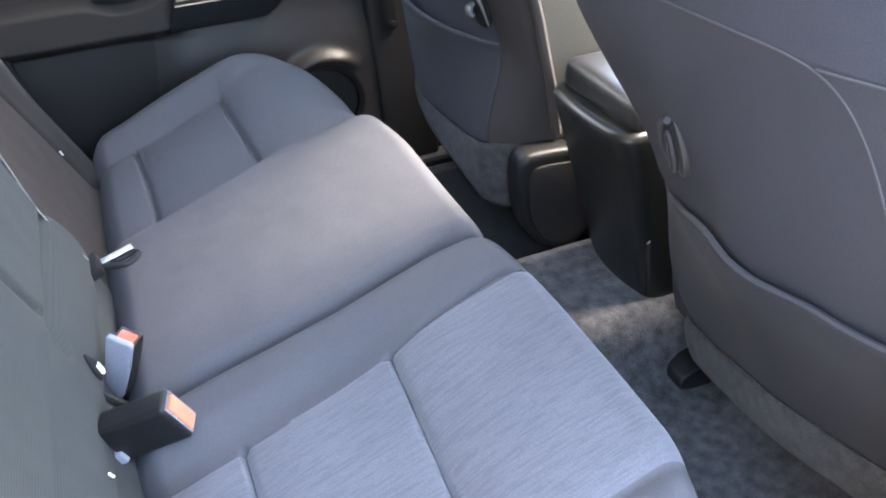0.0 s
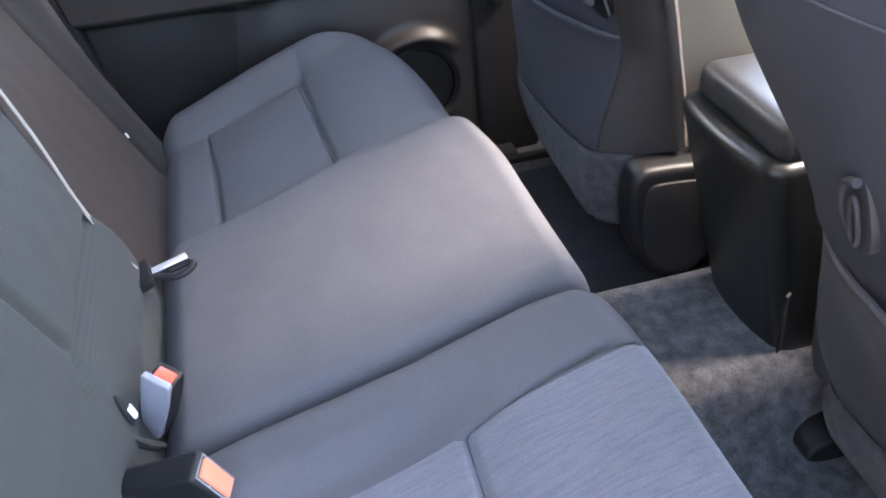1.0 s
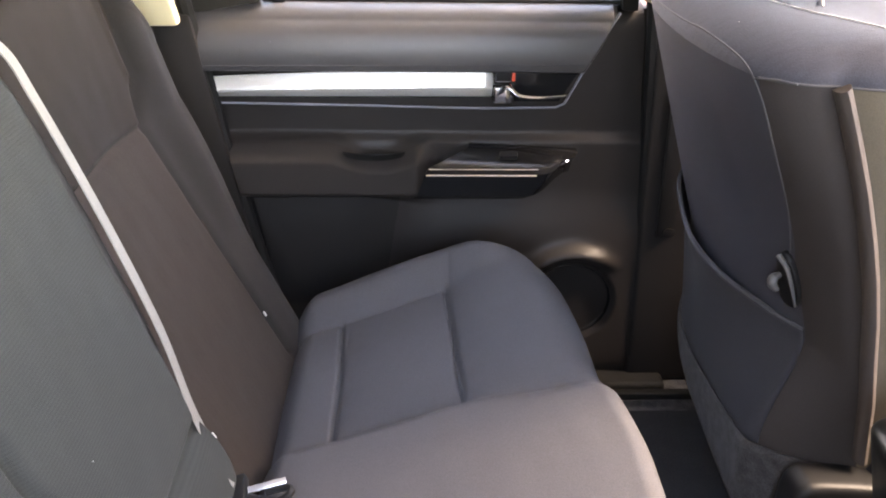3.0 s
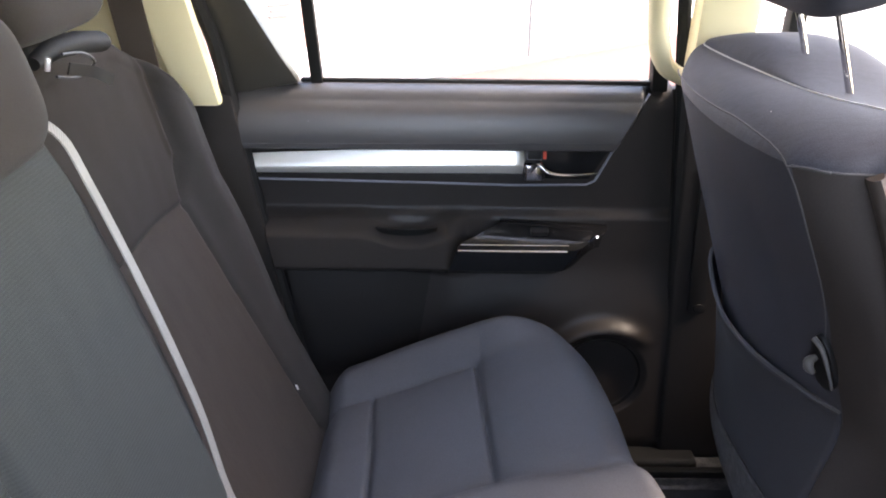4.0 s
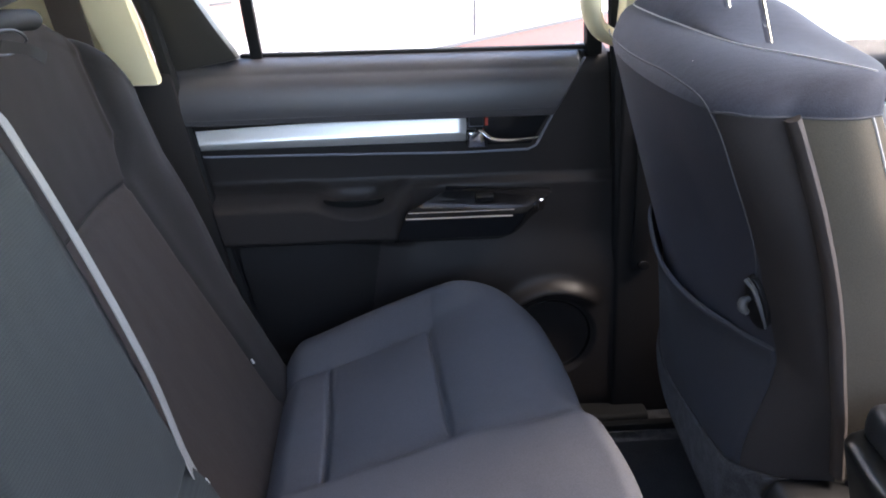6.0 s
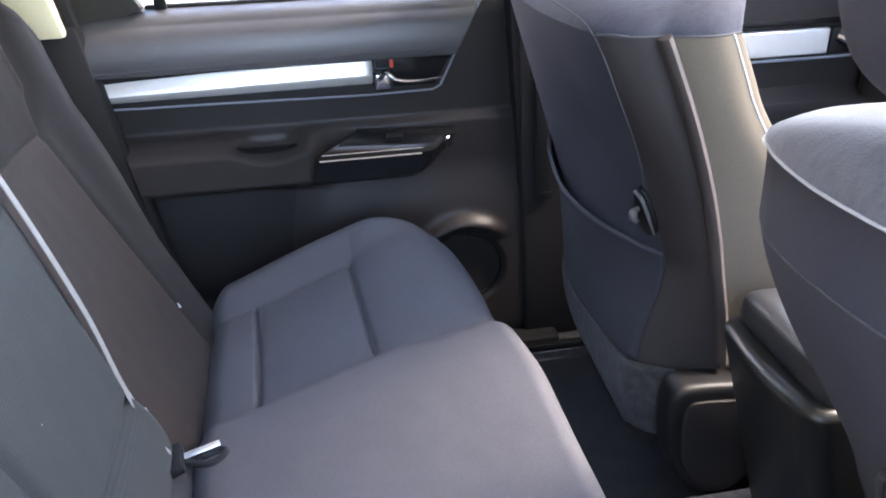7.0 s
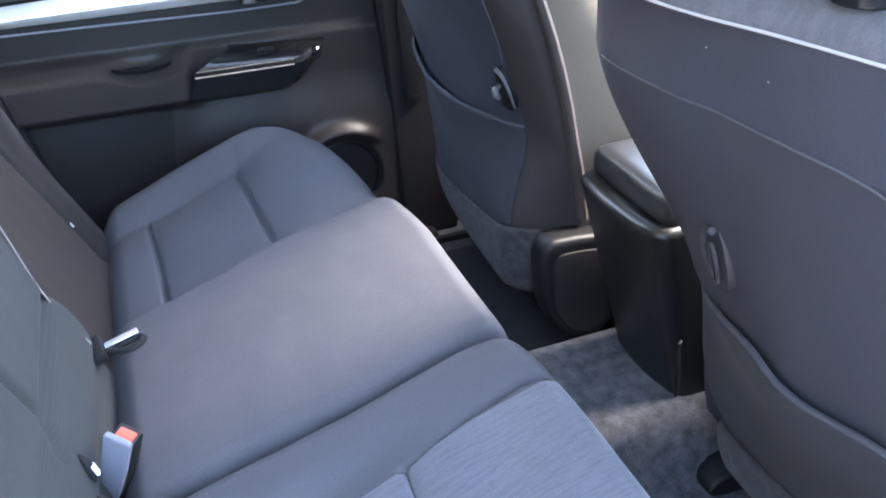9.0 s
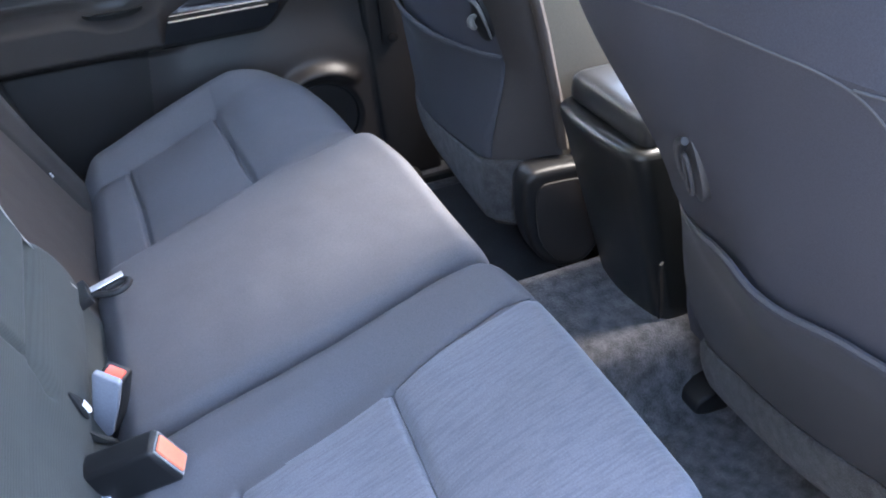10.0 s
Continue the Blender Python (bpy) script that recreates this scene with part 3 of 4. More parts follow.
pane2 = part("quarter_pane", plate([(-0.155, 0.70), (-0.130, 0.70), (-0.15, 1.23), (-0.39, 1.19), (-0.25, 0.90)], 0.004, -0.004, 0), GLASS, door)
pane.visible_shadow = pane2.visible_shadow = False

# front door on the far side, seen between the seats
fdoor = thing("car_door", "closed front door with dark trim and silver strip", "car door")


def fskin(u, v):
    z = -0.01 + 0.735 * v
    x = 0.635 + 0.92 * u
    return (x, 0.765 - 0.012 - 0.03 * sstep(0.62, 0.64, z) * (1 - sstep(0.70, 0.724, z)) - 0.05 * sstep(0.385, 0.415, z) * (1 - sstep(0.48, 0.5, z)), z)


part("trim_panel", grid(40, 80, fskin), TRIM, fdoor)
part("trim_strip", box((0.46, 0.014, 0.050), (0.87, 0.742, 0.592), 0.005, 3), SILVER, fdoor, "satin silver strip")
part("door_lever", tube(smooth_line([(1.115, 0.735, 0.60), (1.15, 0.715, 0.588), (1.21, 0.715, 0.580)], 6), 0.008, 8), CHROME, fdoor, "chrome pull lever")
part("lever_base", box((0.07, 0.014, 0.050), (1.14, 0.745, 0.592), 0.004), BLACK, fdoor)
part("lever_knob", box((0.022, 0.016, 0.026), (1.132, 0.732, 0.604), 0.005, 2), BUCKLE_GREY, fdoor, "grey lock knob")
part("strip_ledge", box((0.52, 0.010, 0.006), (0.90, 0.748, 0.558), 0.002), BUCKLE_GREY, fdoor, "thin pale ledge below the strip")
part("window_frame", plate([(0.62, 0.712), (0.645, 0.712), (0.60, 1.24), (0.575, 1.24)], 0.03, 0.0, 0.004), RUBBER, fdoor)
fp = part("window_pane", plate([(0.63, 0.70), (1.52, 0.70), (1.20, 1.23), (0.59, 1.23)], 0.004, -0.004, 0), GLASS, fdoor)
fp.visible_shadow = False


# ---- rear bench ----
def nose(y):
    """x of the foremost line of the bench cushion."""
    if y > 0:
        return 0.346 - 0.016 * sstep(0.06, 0.26, y) - 0.035 * sstep(0.50, 0.67, y)
    return 0.346 + 0.010 * sstep(-0.16, -0.26, y) - 0.03 * sstep(-0.52, -0.66, y)


def gap_line(x):
    """y of the gap between the two cushion sections, which bends towards the near door at the front."""
    return -0.146 - 0.014 * sstep(-0.06, 0.16, x) - 0.028 * sstep(0.23, 0.35, x)


SEAMS = []  # lines across the cushion as (a, b, half-width, depth), a and b in (x, y)
for y_in, y_out, x_back, x_front in ((0.243, 0.535, -0.018, 0.146), (-0.278, -0.56, 0.010, 0.174)):
    SEAMS += [((x_back - 0.003, y_in), (x_back - 0.004, 0.5 * (y_in + y_out)), 0.0036, 0.0105), ((x_back - 0.004, 0.5 * (y_in + y_out)), (x_back - 0.012, y_out), 0.0036, 0.0105), ((x_front + 0.004, y_in), (x_front - 0.012, y_out), 0.0036, 0.0105)]
SEAMS += [((-0.22, 0.538), (0.13, 0.536), 0.012, 0.004), ((-0.22, -0.56), (0.33, -0.56), 0.012, 0.005)]
SEAMS += [((0.15, 0.246), (0.33, 0.203), 0.016, 0.007), ((0.172, -0.279), (0.305, -0.264), 0.0036, 0.006), ((0.305, -0.264), (0.335, -0.276), 0.0036, 0.006)]
PUFFS = [(0.250, 0.532, -0.15, -0.018), (0.250, 0.532, -0.018, 0.142), (0.225, 0.60, 0.142, 0.34), (-0.56, -0.280, -0.15, 0.010), (-0.56, -0.280, 0.010, 0.176), (-0.56, -0.270, 0.176, 0.36)]


def cushion_top(x, y):
    """Height of the cushion: a sloping platform, dished inserts, and a raised bolster at each end."""
    ay = abs(y)
    z = 0.300 + 0.352 * x
    dish = (0.031 - 0.05 * max(0.0, x)) * (1 - sstep(0.12, 0.24, x) * 0.8)
    z -= dish * sstep(0.212, 0.262, ay) * (1 - sstep(0.515, 0.60, ay)) * (1.0 if y > 0 else 0.6)
    z += 0.015 * sstep(0.54, 0.60, ay) * (1 - sstep(0.615, 0.665, ay)) * sstep(-0.12, 0.10, x) * (1 - sstep(0.17, 0.28, x))
    z -= 0.012 * sstep(0.15, 0.27, x) * sstep(0.19, 0.24, y) + 0.020 * sstep(0.17, 0.30, x) * sstep(0.40, 0.64, y)
    return z


def relief(x, y):
    """Stitched grooves, the swelling of the padding between them, and slight unevenness."""
    g = 0
    for a, b, w, deep in SEAMS:
        if abs(y - a[1]) < 0.4:
            g = max(g, deep * bump_at(seg_dist(x, y, a, b), w))
    puff = 0
    for y_a, y_b, x_a, x_b in PUFFS:
        if y_a < y < y_b and x_a < x < x_b:
            puff = (math.sin(math.pi * (y - y_a) / (y_b - y_a)) * math.sin(math.pi * (x - x_a) / (x_b - x_a))) ** 0.36
    return 0.0098 * puff - g + 0.0030 * noise.noise((x * 5, y * 5, 1.7)) + 0.0012 * noise.noise((x * 16, y * 13, 4.1)) + 0.0005 * noise.noise((x * 40, y * 34, 2.2))


def cushion(far):
    r = 0.024
    ny, ns = (212, 225) if far else (130, 225)

    def fn(u, v):
        s = v * 0.86
        xe_mean = 0.27
        t = (s - 0.03) / 0.60
        x_about = -0.125 + (xe_mean + 0.125) * min(1.0, max(0.0, t)) + 0.07 * min(1.0, max(0.0, (t - 1) / 0.16))
        gy = gap_line(x_about)
        y0, y1 = (gy + 0.006, 0.668) if far else (-0.668, gy - 0.006)
        y = -0.155 + 0.823 * u + (gy + 0.160) * (1 - u) ** 8 if far else -0.668 + 0.503 * u + (gy + 0.160) * u ** 8
        xn = nose(y)
        arc = 0.034 + 0.062 * sstep(0.17, 0.32, y)
        high = 0.050 + 0.064 * sstep(0.30, 0.62, y)
        drop = 0
        for d, e in ((y - y0, 0.085 if not far else r), (y1 - y, 0.085 if far else r)):
            if d < e:
                drop = max(drop, e - math.sqrt(max(0, e * e - (e - d) ** 2)))
        xb = -0.125
        if s < 0.03:
            x, z = xb, 0.16 + (cushion_top(xb, y) - 0.070 - 0.16) * (s / 0.03)
        else:
            xe = xn - arc
            zt = cushion_top(xe, y)
            slope = (zt - cushion_top(xe - 0.01, y)) / 0.01
            if t < 1:
                x = xb + (xe - xb) * t
                z = cushion_top(x, y) - 0.070 * max(0, 1 - (x - xb) / 0.05) ** 2.0
            elif t < 1.16:
                a = (t - 1) / 0.16 * math.pi / 2
                x = xe + arc * math.sin(a)
                z = zt - high * (1 - math.cos(a)) + slope * arc * math.sin(a) * (1 - a / (math.pi / 2))
            else:
                b = (t - 1.16) / (0.83 / 0.60 - 1.16)
                x = xn - 0.06 * b * b
                z = zt - high - (zt - high - 0.09) * b
        z += relief(x, y) - drop
        x -= drop * 0.5 * sstep(0.2, 0.34, x)
        return (x, y, max(z, 0.07))

    bm = grid(ny, ns, fn)
    bm.verts.ensure_lookup_table()
    for col in (0, ny - 1):
        edge = [bm.verts[j * ny + col] for j in range(ns)]
        low = bm.verts.new((0.05, edge[ns // 2].co.y, 0.09))
        bm.verts.ensure_lookup_table()
        for a, b in zip(edge, edge[1:]):
            if (a.co - b.co).length > 1e-6:
                bm.faces.new((a, b, low))
    return bm


bench = thing("rear_bench", "charcoal cloth rear bench seat with split cushion", "bench seat")


def section(bm, test, name, ins_name, mat, parent, label, ins_label, ins_mat=None):
    """One padded section of the bench, with its stitched insert as a sub-part."""
    ins = bm.copy()
    bmesh.ops.delete(ins, geom=[f for f in ins.faces if not test(f.calc_center_median())], context="FACES")
    bmesh.ops.delete(bm, geom=[f for f in bm.faces if test(f.calc_center_median())], context="FACES")
    body = part(name, bm, mat, parent, label, angle=75)
    part(ins_name, ins, ins_mat or INSERT, body, ins_label, angle=75)
    return body


section(cushion(True), lambda c: 0.243 < c.y < 0.536 and -0.20 < c.x < 0.146 and c.z > 0.15, "seat_cushion", "seat_insert", FABRIC, bench, "wide cushion section with a deep cross gap", "stitched cloth insert", FABRIC)
section(cushion(False), lambda c: -0.559 < c.y < -0.279 and -0.20 < c.x < 0.40 and c.z > 0.15, "seat_cushion", "seat_insert", FABRIC, bench, "narrow cushion section", "ribbed cloth insert, made paler and bluer for sky light")

# dark tubes laid in the narrow grooves draw their crisp shadow line
for a, b, w, deep in SEAMS:
    if w < 0.005:
        run = [Vector((a[0] + (b[0] - a[0]) * k / 24, a[1] + (b[1] - a[1]) * k / 24, 0)) for k in range(25)]
        part("seam_shadow", tube([(q.x, q.y, cushion_top(q.x, q.y) + relief(q.x, q.y) + 0.0006) for q in run], 0.0011, 6), SEAM, bench)

SB_SEAMS = []
for sy in (1,):
    SB_SEAMS += [((sy * 0.522, 0.22), (sy * 0.507, 0.48)), ((sy * 0.507, 0.48), (sy * 0.506, 0.603)), ((sy * 0.506, 0.603), (sy * 0.536, 0.67)), ((sy * 0.536, 0.67), (sy * 0.538, 0.83)), ((sy * 0.506, 0.603), (sy * 0.40, 0.611)), ((sy * 0.40, 0.611), (sy * 0.16, 0.613))]
SB_SEAMS += [((-0.135, 0.365), (-0.10, 0.383)), ((-0.10, 0.383), (0.165, 0.390)), ((-0.095, 0.40), (-0.118, 0.55)), ((-0.118, 0.55), (-0.12, 0.72))]


def sb_front(y, z):
    """x of the front face of the seat back."""
    ay = abs(y)
    mid = -0.128 - 0.300 * (z - 0.30) - 0.02 * sstep(0.75, 0.86, z)
    out = -0.150 - 0.44 * (min(z, 0.62) - 0.30) - 0.26 * max(0, z - 0.62)
    out += (0.012 + 0.022 * sstep(0.35, 0.60, z)) * sstep(0.515, 0.57, ay)
    k = sstep(0.135, 0.20, y) if y > 0 else 0.0
    pad = 0.013 * math.sin(math.pi * min(1.0, max(0.0, (0.387 - z) / 0.105))) ** 0.7 * (0.35 + 0.65 * sstep(-0.22, -0.10, y)) * (1 - sstep(0.15, 0.18, y))
    return mid * (1 - k) + out * k + pad


def seatback(u, v):
    y = -0.650 + 1.30 * u
    ay = abs(y)
    top = 0.855 - 0.20 * max(0, (ay - 0.40) / 0.25) ** 2.4
    v2 = v * 1.2
    rad = 0.035
    if v2 < 1:
        z = 0.20 + (top - rad - 0.20) * v2
        x = sb_front(y, z)
    else:
        a = (v2 - 1) / 0.2 * math.pi
        z = top - rad + rad * math.sin(a)
        x = sb_front(y, top - rad) - rad + rad * math.cos(a)
    edge = max(0.0, (ay - 0.585) / 0.065)
    x -= 0.055 * edge ** 2.0
    g = 0
    for a_, b_ in SB_SEAMS:
        g = max(g, bump_at(seg_dist(y, z, a_, b_), 0.007))
    x -= 0.010 * g
    x += 0.0035 * noise.noise((y * 5, z * 5, 3.3)) + 0.0007 * noise.noise((y * 30, z * 22, 8.1))
    return (x, y, z)


def in_back(c, sy):
    return 0.15 < c.y * sy < 0.522 - 0.016 * (c.z - 0.22) / 0.38 and c.z < 0.613 - max(0, c.y * sy - 0.40) * 0.08 and c.x > -0.40


def in_centre(c):
    return -0.60 < c.y < 0.150 and c.z < 0.80 and c.x > -0.33


sheet = grid(420, 250, seatback)
def in_bolster(c):
    return c.y > float(np.interp(c.z, [0.22, 0.60, 0.67, 0.83], [0.522, 0.506, 0.536, 0.538])) and c.x > -0.45


bolster_bm = sheet.copy()
bmesh.ops.delete(bolster_bm, geom=[f for f in bolster_bm.faces if not in_bolster(f.calc_center_median())], context="FACES")
bmesh.ops.delete(sheet, geom=[f for f in sheet.faces if in_bolster(f.calc_center_median())], context="FACES")
centre = sheet.copy()
bmesh.ops.delete(centre, geom=[f for f in centre.faces if not in_centre(f.calc_center_median())], context="FACES")
bmesh.ops.delete(sheet, geom=[f for f in sheet.faces if in_centre(f.calc_center_median())], context="FACES")
back_rest = section(sheet, lambda c: in_back(c, 1), "backrest", "back_insert", BACKREST_CLOTH, bench, "upright cloth backrest, darkened for the shade on it", "brownish ribbed cloth insert", BACK_INSERT)
part("side_bolster", bolster_bm, BENCH_BOLSTER, back_rest, "dark cloth side bolster", angle=75)
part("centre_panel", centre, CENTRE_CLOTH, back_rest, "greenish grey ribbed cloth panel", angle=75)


def headrest(parent, at, size, tilt, posts=True, label="dark cloth headrest", drop_to=0.05, apart=0.065, guides=True, cloth=None):
    w, d, h = size
    m = pose(*at, 0, tilt, 0)

    def fn(u, v):
        a = 2 * math.pi * u
        c, s = math.cos(a), math.sin(a)
        k = abs(math.cos((v - 0.5) * math.pi)) ** 0.35
        yy = w / 2 * math.copysign(abs(c) ** 0.42, c) * k
        xx = d / 2 * math.copysign(abs(s) ** 0.52, s) * k
        return m @ Vector((xx, yy, h / 2 * math.copysign(abs(math.sin((v - 0.5) * math.pi)) ** 0.6, v - 0.5)))

    hr = part("headrest", grid(48, 28, fn, loop_u=True, cap=True), cloth or HEADREST_CLOTH, parent, label, angle=70)
    for sy in (-1, 1):
        if posts:
            part("post", tube([m @ Vector((0, sy * apart, -h / 2 + 0.02)), m @ Vector((0.014, sy * apart, -h / 2 - 0.135))], 0.0040, 10), CHROME, hr, "chrome headrest post")
            if guides:
                part("post_guide", tube([m @ Vector((0.008, sy * apart, -h / 2 - drop_to)), m @ Vector((0.009, sy * apart, -h / 2 - drop_to - 0.012))], 0.009, 12), BLACK, hr)
    return hr


headrest(bench, (-0.370, 0.287, 0.962), (0.265, 0.11, 0.19), -14, False, "cloth outer headrest, darkened for shade")
headrest(bench, (-0.312, -0.010, 0.866), (0.268, 0.105, 0.130), -14, False, "low cloth middle headrest, darkened for shade")
guide = part("belt_outlet", tube([(-0.318, 0.205, 0.862), (-0.315, 0.250, 0.868), (-0.312, 0.300, 0.866), (-0.310, 0.350, 0.858)], 0.016, 14, 0.75, lambda q: 0.55 + 0.45 * math.sin(math.pi * min(1.0, q * 1.25) / 2)), RUBBER, bench, "black belt outlet in the seat top")
part("outlet_lip", tube(smooth_line([(-0.296, 0.225, 0.868), (-0.290, 0.262, 0.862), (-0.292, 0.290, 0.846), (-0.300, 0.262, 0.838), (-0.300, 0.215, 0.848)], 6), 0.0016, 6), HOOK, guide, "thin grey rim")
part("outlet_strap", strap(smooth_line([(-0.296, 0.235, 0.852), (-0.283, 0.265, 0.842), (-0.280, 0.300, 0.826)], 5), 0.012, 0.002, side=(0.2, 0.3, 0.9)), BLACK, guide)
part("outlet_catch", box((0.006, 0.009, 0.013), (-0.298, 0.196, 0.864), 0.002, 2, (0, 10, 20)), TONGUE, guide, "bright steel catch")

# ---- front seats ----
SEAT_Y = 0.39


def seat_half(z, y, inner):
    """Half-width of the seat back on the side of y."""
    foot = 0.238 if y * inner > 0 and inner < 0 else 0.256
    return foot + (0.262 - foot) * sstep(0.40, 0.58, z) - 0.016 * sstep(0.62, 0.80, z)


def seat_curve(yi, z, inner):
    """How far the rear face falls away; yi is measured from the seat's middle towards the car's middle."""
    if inner < 0:
        low = 2.3 * max(0.0, yi + 0.03) ** 2 if yi < 0.10 else 0.0389 + 0.36 * (yi - 0.10)
        low *= sstep(0.28, 0.46, z)
        k, high = sstep(0.54, 0.78, z), 0.6 * yi * yi
    else:
        q = max(0.0, (yi + 0.07) / 0.32)
        low = 0.108 * (q - 0.1 if q > 0.2 else 2.5 * q * q)
        low *= 0.25 + 0.75 * sstep(0.24, 0.46, z)
        k, high = sstep(0.46, 0.72, z), 0.6 * yi * yi if yi < 0 else 1.2 * yi * yi - 0.22 * yi
    low += 0.7 * min(0.0, yi) ** 2
    return low * (1 - k) + high * k


def seat_mid(z, inner):
    return 0.476 - 0.31 * (max(z, 0.44) - 0.49) + (0.10 if inner < 0 else 0.50) * max(0, 0.44 - z)


ROUND, POWER = 0.034, 3.6


def seat_foot(inner):
    return 0.172 if inner < 0 else 0.266


def on_rear(y, z, inner, off=0.0):
    """A point on the rear face of the seat."""
    t = min(0.998, abs(y) / seat_half(z, y, inner))
    s = (1 - t ** POWER) ** (1 / POWER)
    return Vector((seat_mid(z, inner) + ROUND * (1 - s) + seat_curve(y * inner, z, inner) - off, y, z))


# the seats' backs, in sections: y towards the car's middle, x along the car
BAND = {-1: 0.775, 1: 0.729}
PIPE_Z = {-1: 0.815, 1: 0.800}
CROWN = {-1: (0.555, -0.01, 0.862), 1: (0.455, -0.01, 0.842)}


def bolster_edge(z, inner):
    if inner > 0:
        return 0.168
    return float(np.interp(z, [0.20, 0.42, 0.55, 0.60, 0.67, 0.735, 0.80], [0.180, 0.167, 0.163, 0.172, 0.190, 0.203, 0.205]))


def pipe_x(z):
    return float(np.interp(z, [0.20, 0.30, 0.405, 0.453, 0.514, 0.57, 0.616, 0.672, 0.719, 0.768, 0.82], [0.632, 0.622, 0.606, 0.595, 0.582, 0.567, 0.552, 0.531, 0.511, 0.489, 0.462]))


def spread(points, n):
    """n points at even steps along a smooth line."""
    line = smooth_line([(a, b, 0) for a, b in points], 12)
    far_ = [0.0]
    for a, b in zip(line, line[1:]):
        far_.append(far_[-1] + (b - a).length)
    out = []
    for k in range(n):
        d = far_[-1] * k / (n - 1)
        out.append((float(np.interp(d, far_, [q.x for q in line])), float(np.interp(d, far_, [q.y for q in line]))))
    return out


N_REAR, N_BOL, N_SIDE, N_FRONT = 44, 14, 16, 24


@functools.lru_cache(maxsize=None)
def seat_section(z, inner):
    """The four runs of one level: rear face, bolster, inner side, front."""
    back = lambda yi: on_rear(yi * inner, z, inner).x
    e = bolster_edge(z, inner)
    rear = [-0.2445 + (e + 0.2445) * k / (N_REAR - 1) for k in range(N_REAR)]
    rear = [(yi, back(yi)) for yi in rear]
    wide, px = (0.232, pipe_x(z)) if inner < 0 else (0.228, back(0.168) + 0.046)
    xe = back(e)
    bol = spread([(e, xe), (e + 0.34 * (wide - e) + 0.004, xe + 0.22 * (px - xe)), (e + 0.76 * (wide - e) + 0.004, xe + 0.60 * (px - xe)), (wide, px)], N_BOL)
    deep = 0.081 + 0.094 * (1 - sstep(0.45, 0.70, z))
    side = spread([(wide, px), (wide + 0.0105, px + 0.35 * deep), (wide + 0.014, px + 0.75 * deep), (wide + 0.004, px + deep + 0.012)], N_SIDE)
    front = spread([(wide + 0.004, px + deep + 0.012), (0.17, px + deep + 0.02), (0.0, back(0) + 0.17), (-0.20, back(-0.2) + 0.16), (-0.252, back(-0.244) + 0.09), (-0.256, back(-0.244) + 0.03), (-0.2445, back(-0.2445))], N_FRONT)
    return rear, bol, side, front


PIPING_RING = {
    -1: (spread([(-0.240, 0.462), (-0.214, 0.449), (-0.126, 0.455), (-0.065, 0.464), (0.0, 0.474), (0.06, 0.487), (0.105, 0.506)], N_REAR), spread([(0.105, 0.506), (0.135, 0.528), (0.19, 0.560)], N_BOL), spread([(0.19, 0.560), (0.203, 0.572), (0.208, 0.584), (0.204, 0.596)], N_SIDE), spread([(0.204, 0.596), (0.12, 0.625), (-0.10, 0.632), (-0.21, 0.60), (-0.248, 0.55), (-0.252, 0.50), (-0.240, 0.462)], N_FRONT)),
    1: (spread([(-0.238, 0.455), (-0.20, 0.432), (-0.15, 0.417), (-0.10, 0.408), (-0.045, 0.397), (0.0, 0.385), (0.045, 0.377), (0.09, 0.374), (0.135, 0.379), (0.163, 0.388)], N_REAR), spread([(0.163, 0.388), (0.187, 0.403), (0.204, 0.428)], N_BOL), spread([(0.204, 0.428), (0.214, 0.46), (0.208, 0.52), (0.188, 0.556)], N_SIDE), spread([(0.188, 0.556), (0.10, 0.58), (-0.10, 0.59), (-0.20, 0.575), (-0.246, 0.53), (-0.250, 0.48), (-0.238, 0.455)], N_FRONT)),
}


def seat_point(inner, run, k, v):
    """Point k of a run at height v: 0 to 1 up to the band's seam, 1 to 2 over the band to the piping, 2 to 3 over the crown."""
    band, top = BAND[inner], PIPE_Z[inner]
    if v <= 1:
        z0 = seat_foot(inner)
        z = z0 + (band - z0) * v
        yi, x = seat_section(round(z, 5), inner)[run][k]
        if inner < 0 and run == 0:
            z += 0.085 * max(0.0, -yi / 0.26 + 0.85) / 1.85 * (1 - v) ** 3
        elif inner > 0:
            low = z - 0.10 * sstep(-0.15, 0.26, yi) * (1 - v) ** 1.5
            x += 0.5 * (max(0.0, 0.44 - low) - max(0.0, 0.44 - z))
            z = low
        return Vector((x, yi * inner, z))
    (ya, xa), (yb, xb) = seat_section(round(band, 5), inner)[run][k], PIPING_RING[inner][run][k]
    corner = 0.010 * sstep(0.15, 0.21, yb) if inner > 0 else 0.010 * sstep(0.56, 0.62, xb)
    if v <= 2:
        a = (v - 1) * math.pi / 2
        f = 1 - math.cos(a)
        return Vector((xa + (xb - xa) * f, (ya + (yb - ya) * f) * inner, band + (top - band) * math.sin(a) - corner * f))
    a = (v - 2) * math.pi / 2
    f = 0.97 * (1 - math.cos(a))
    cx, cy, cz = CROWN[inner]
    x, yi = xb + (cx - xb) * f, yb + (cy - yb) * f
    z = top + (cz - top) * math.sin(a) ** 0.9 - (0.45 if inner < 0 else 0.30) * yi * yi * math.sin(a) - (0.046 * sstep(-0.17, 0.08, yi) * math.sin(a) if inner < 0 else 0) - corner * (1 - math.sin(a))
    return Vector((x, yi * inner, z))


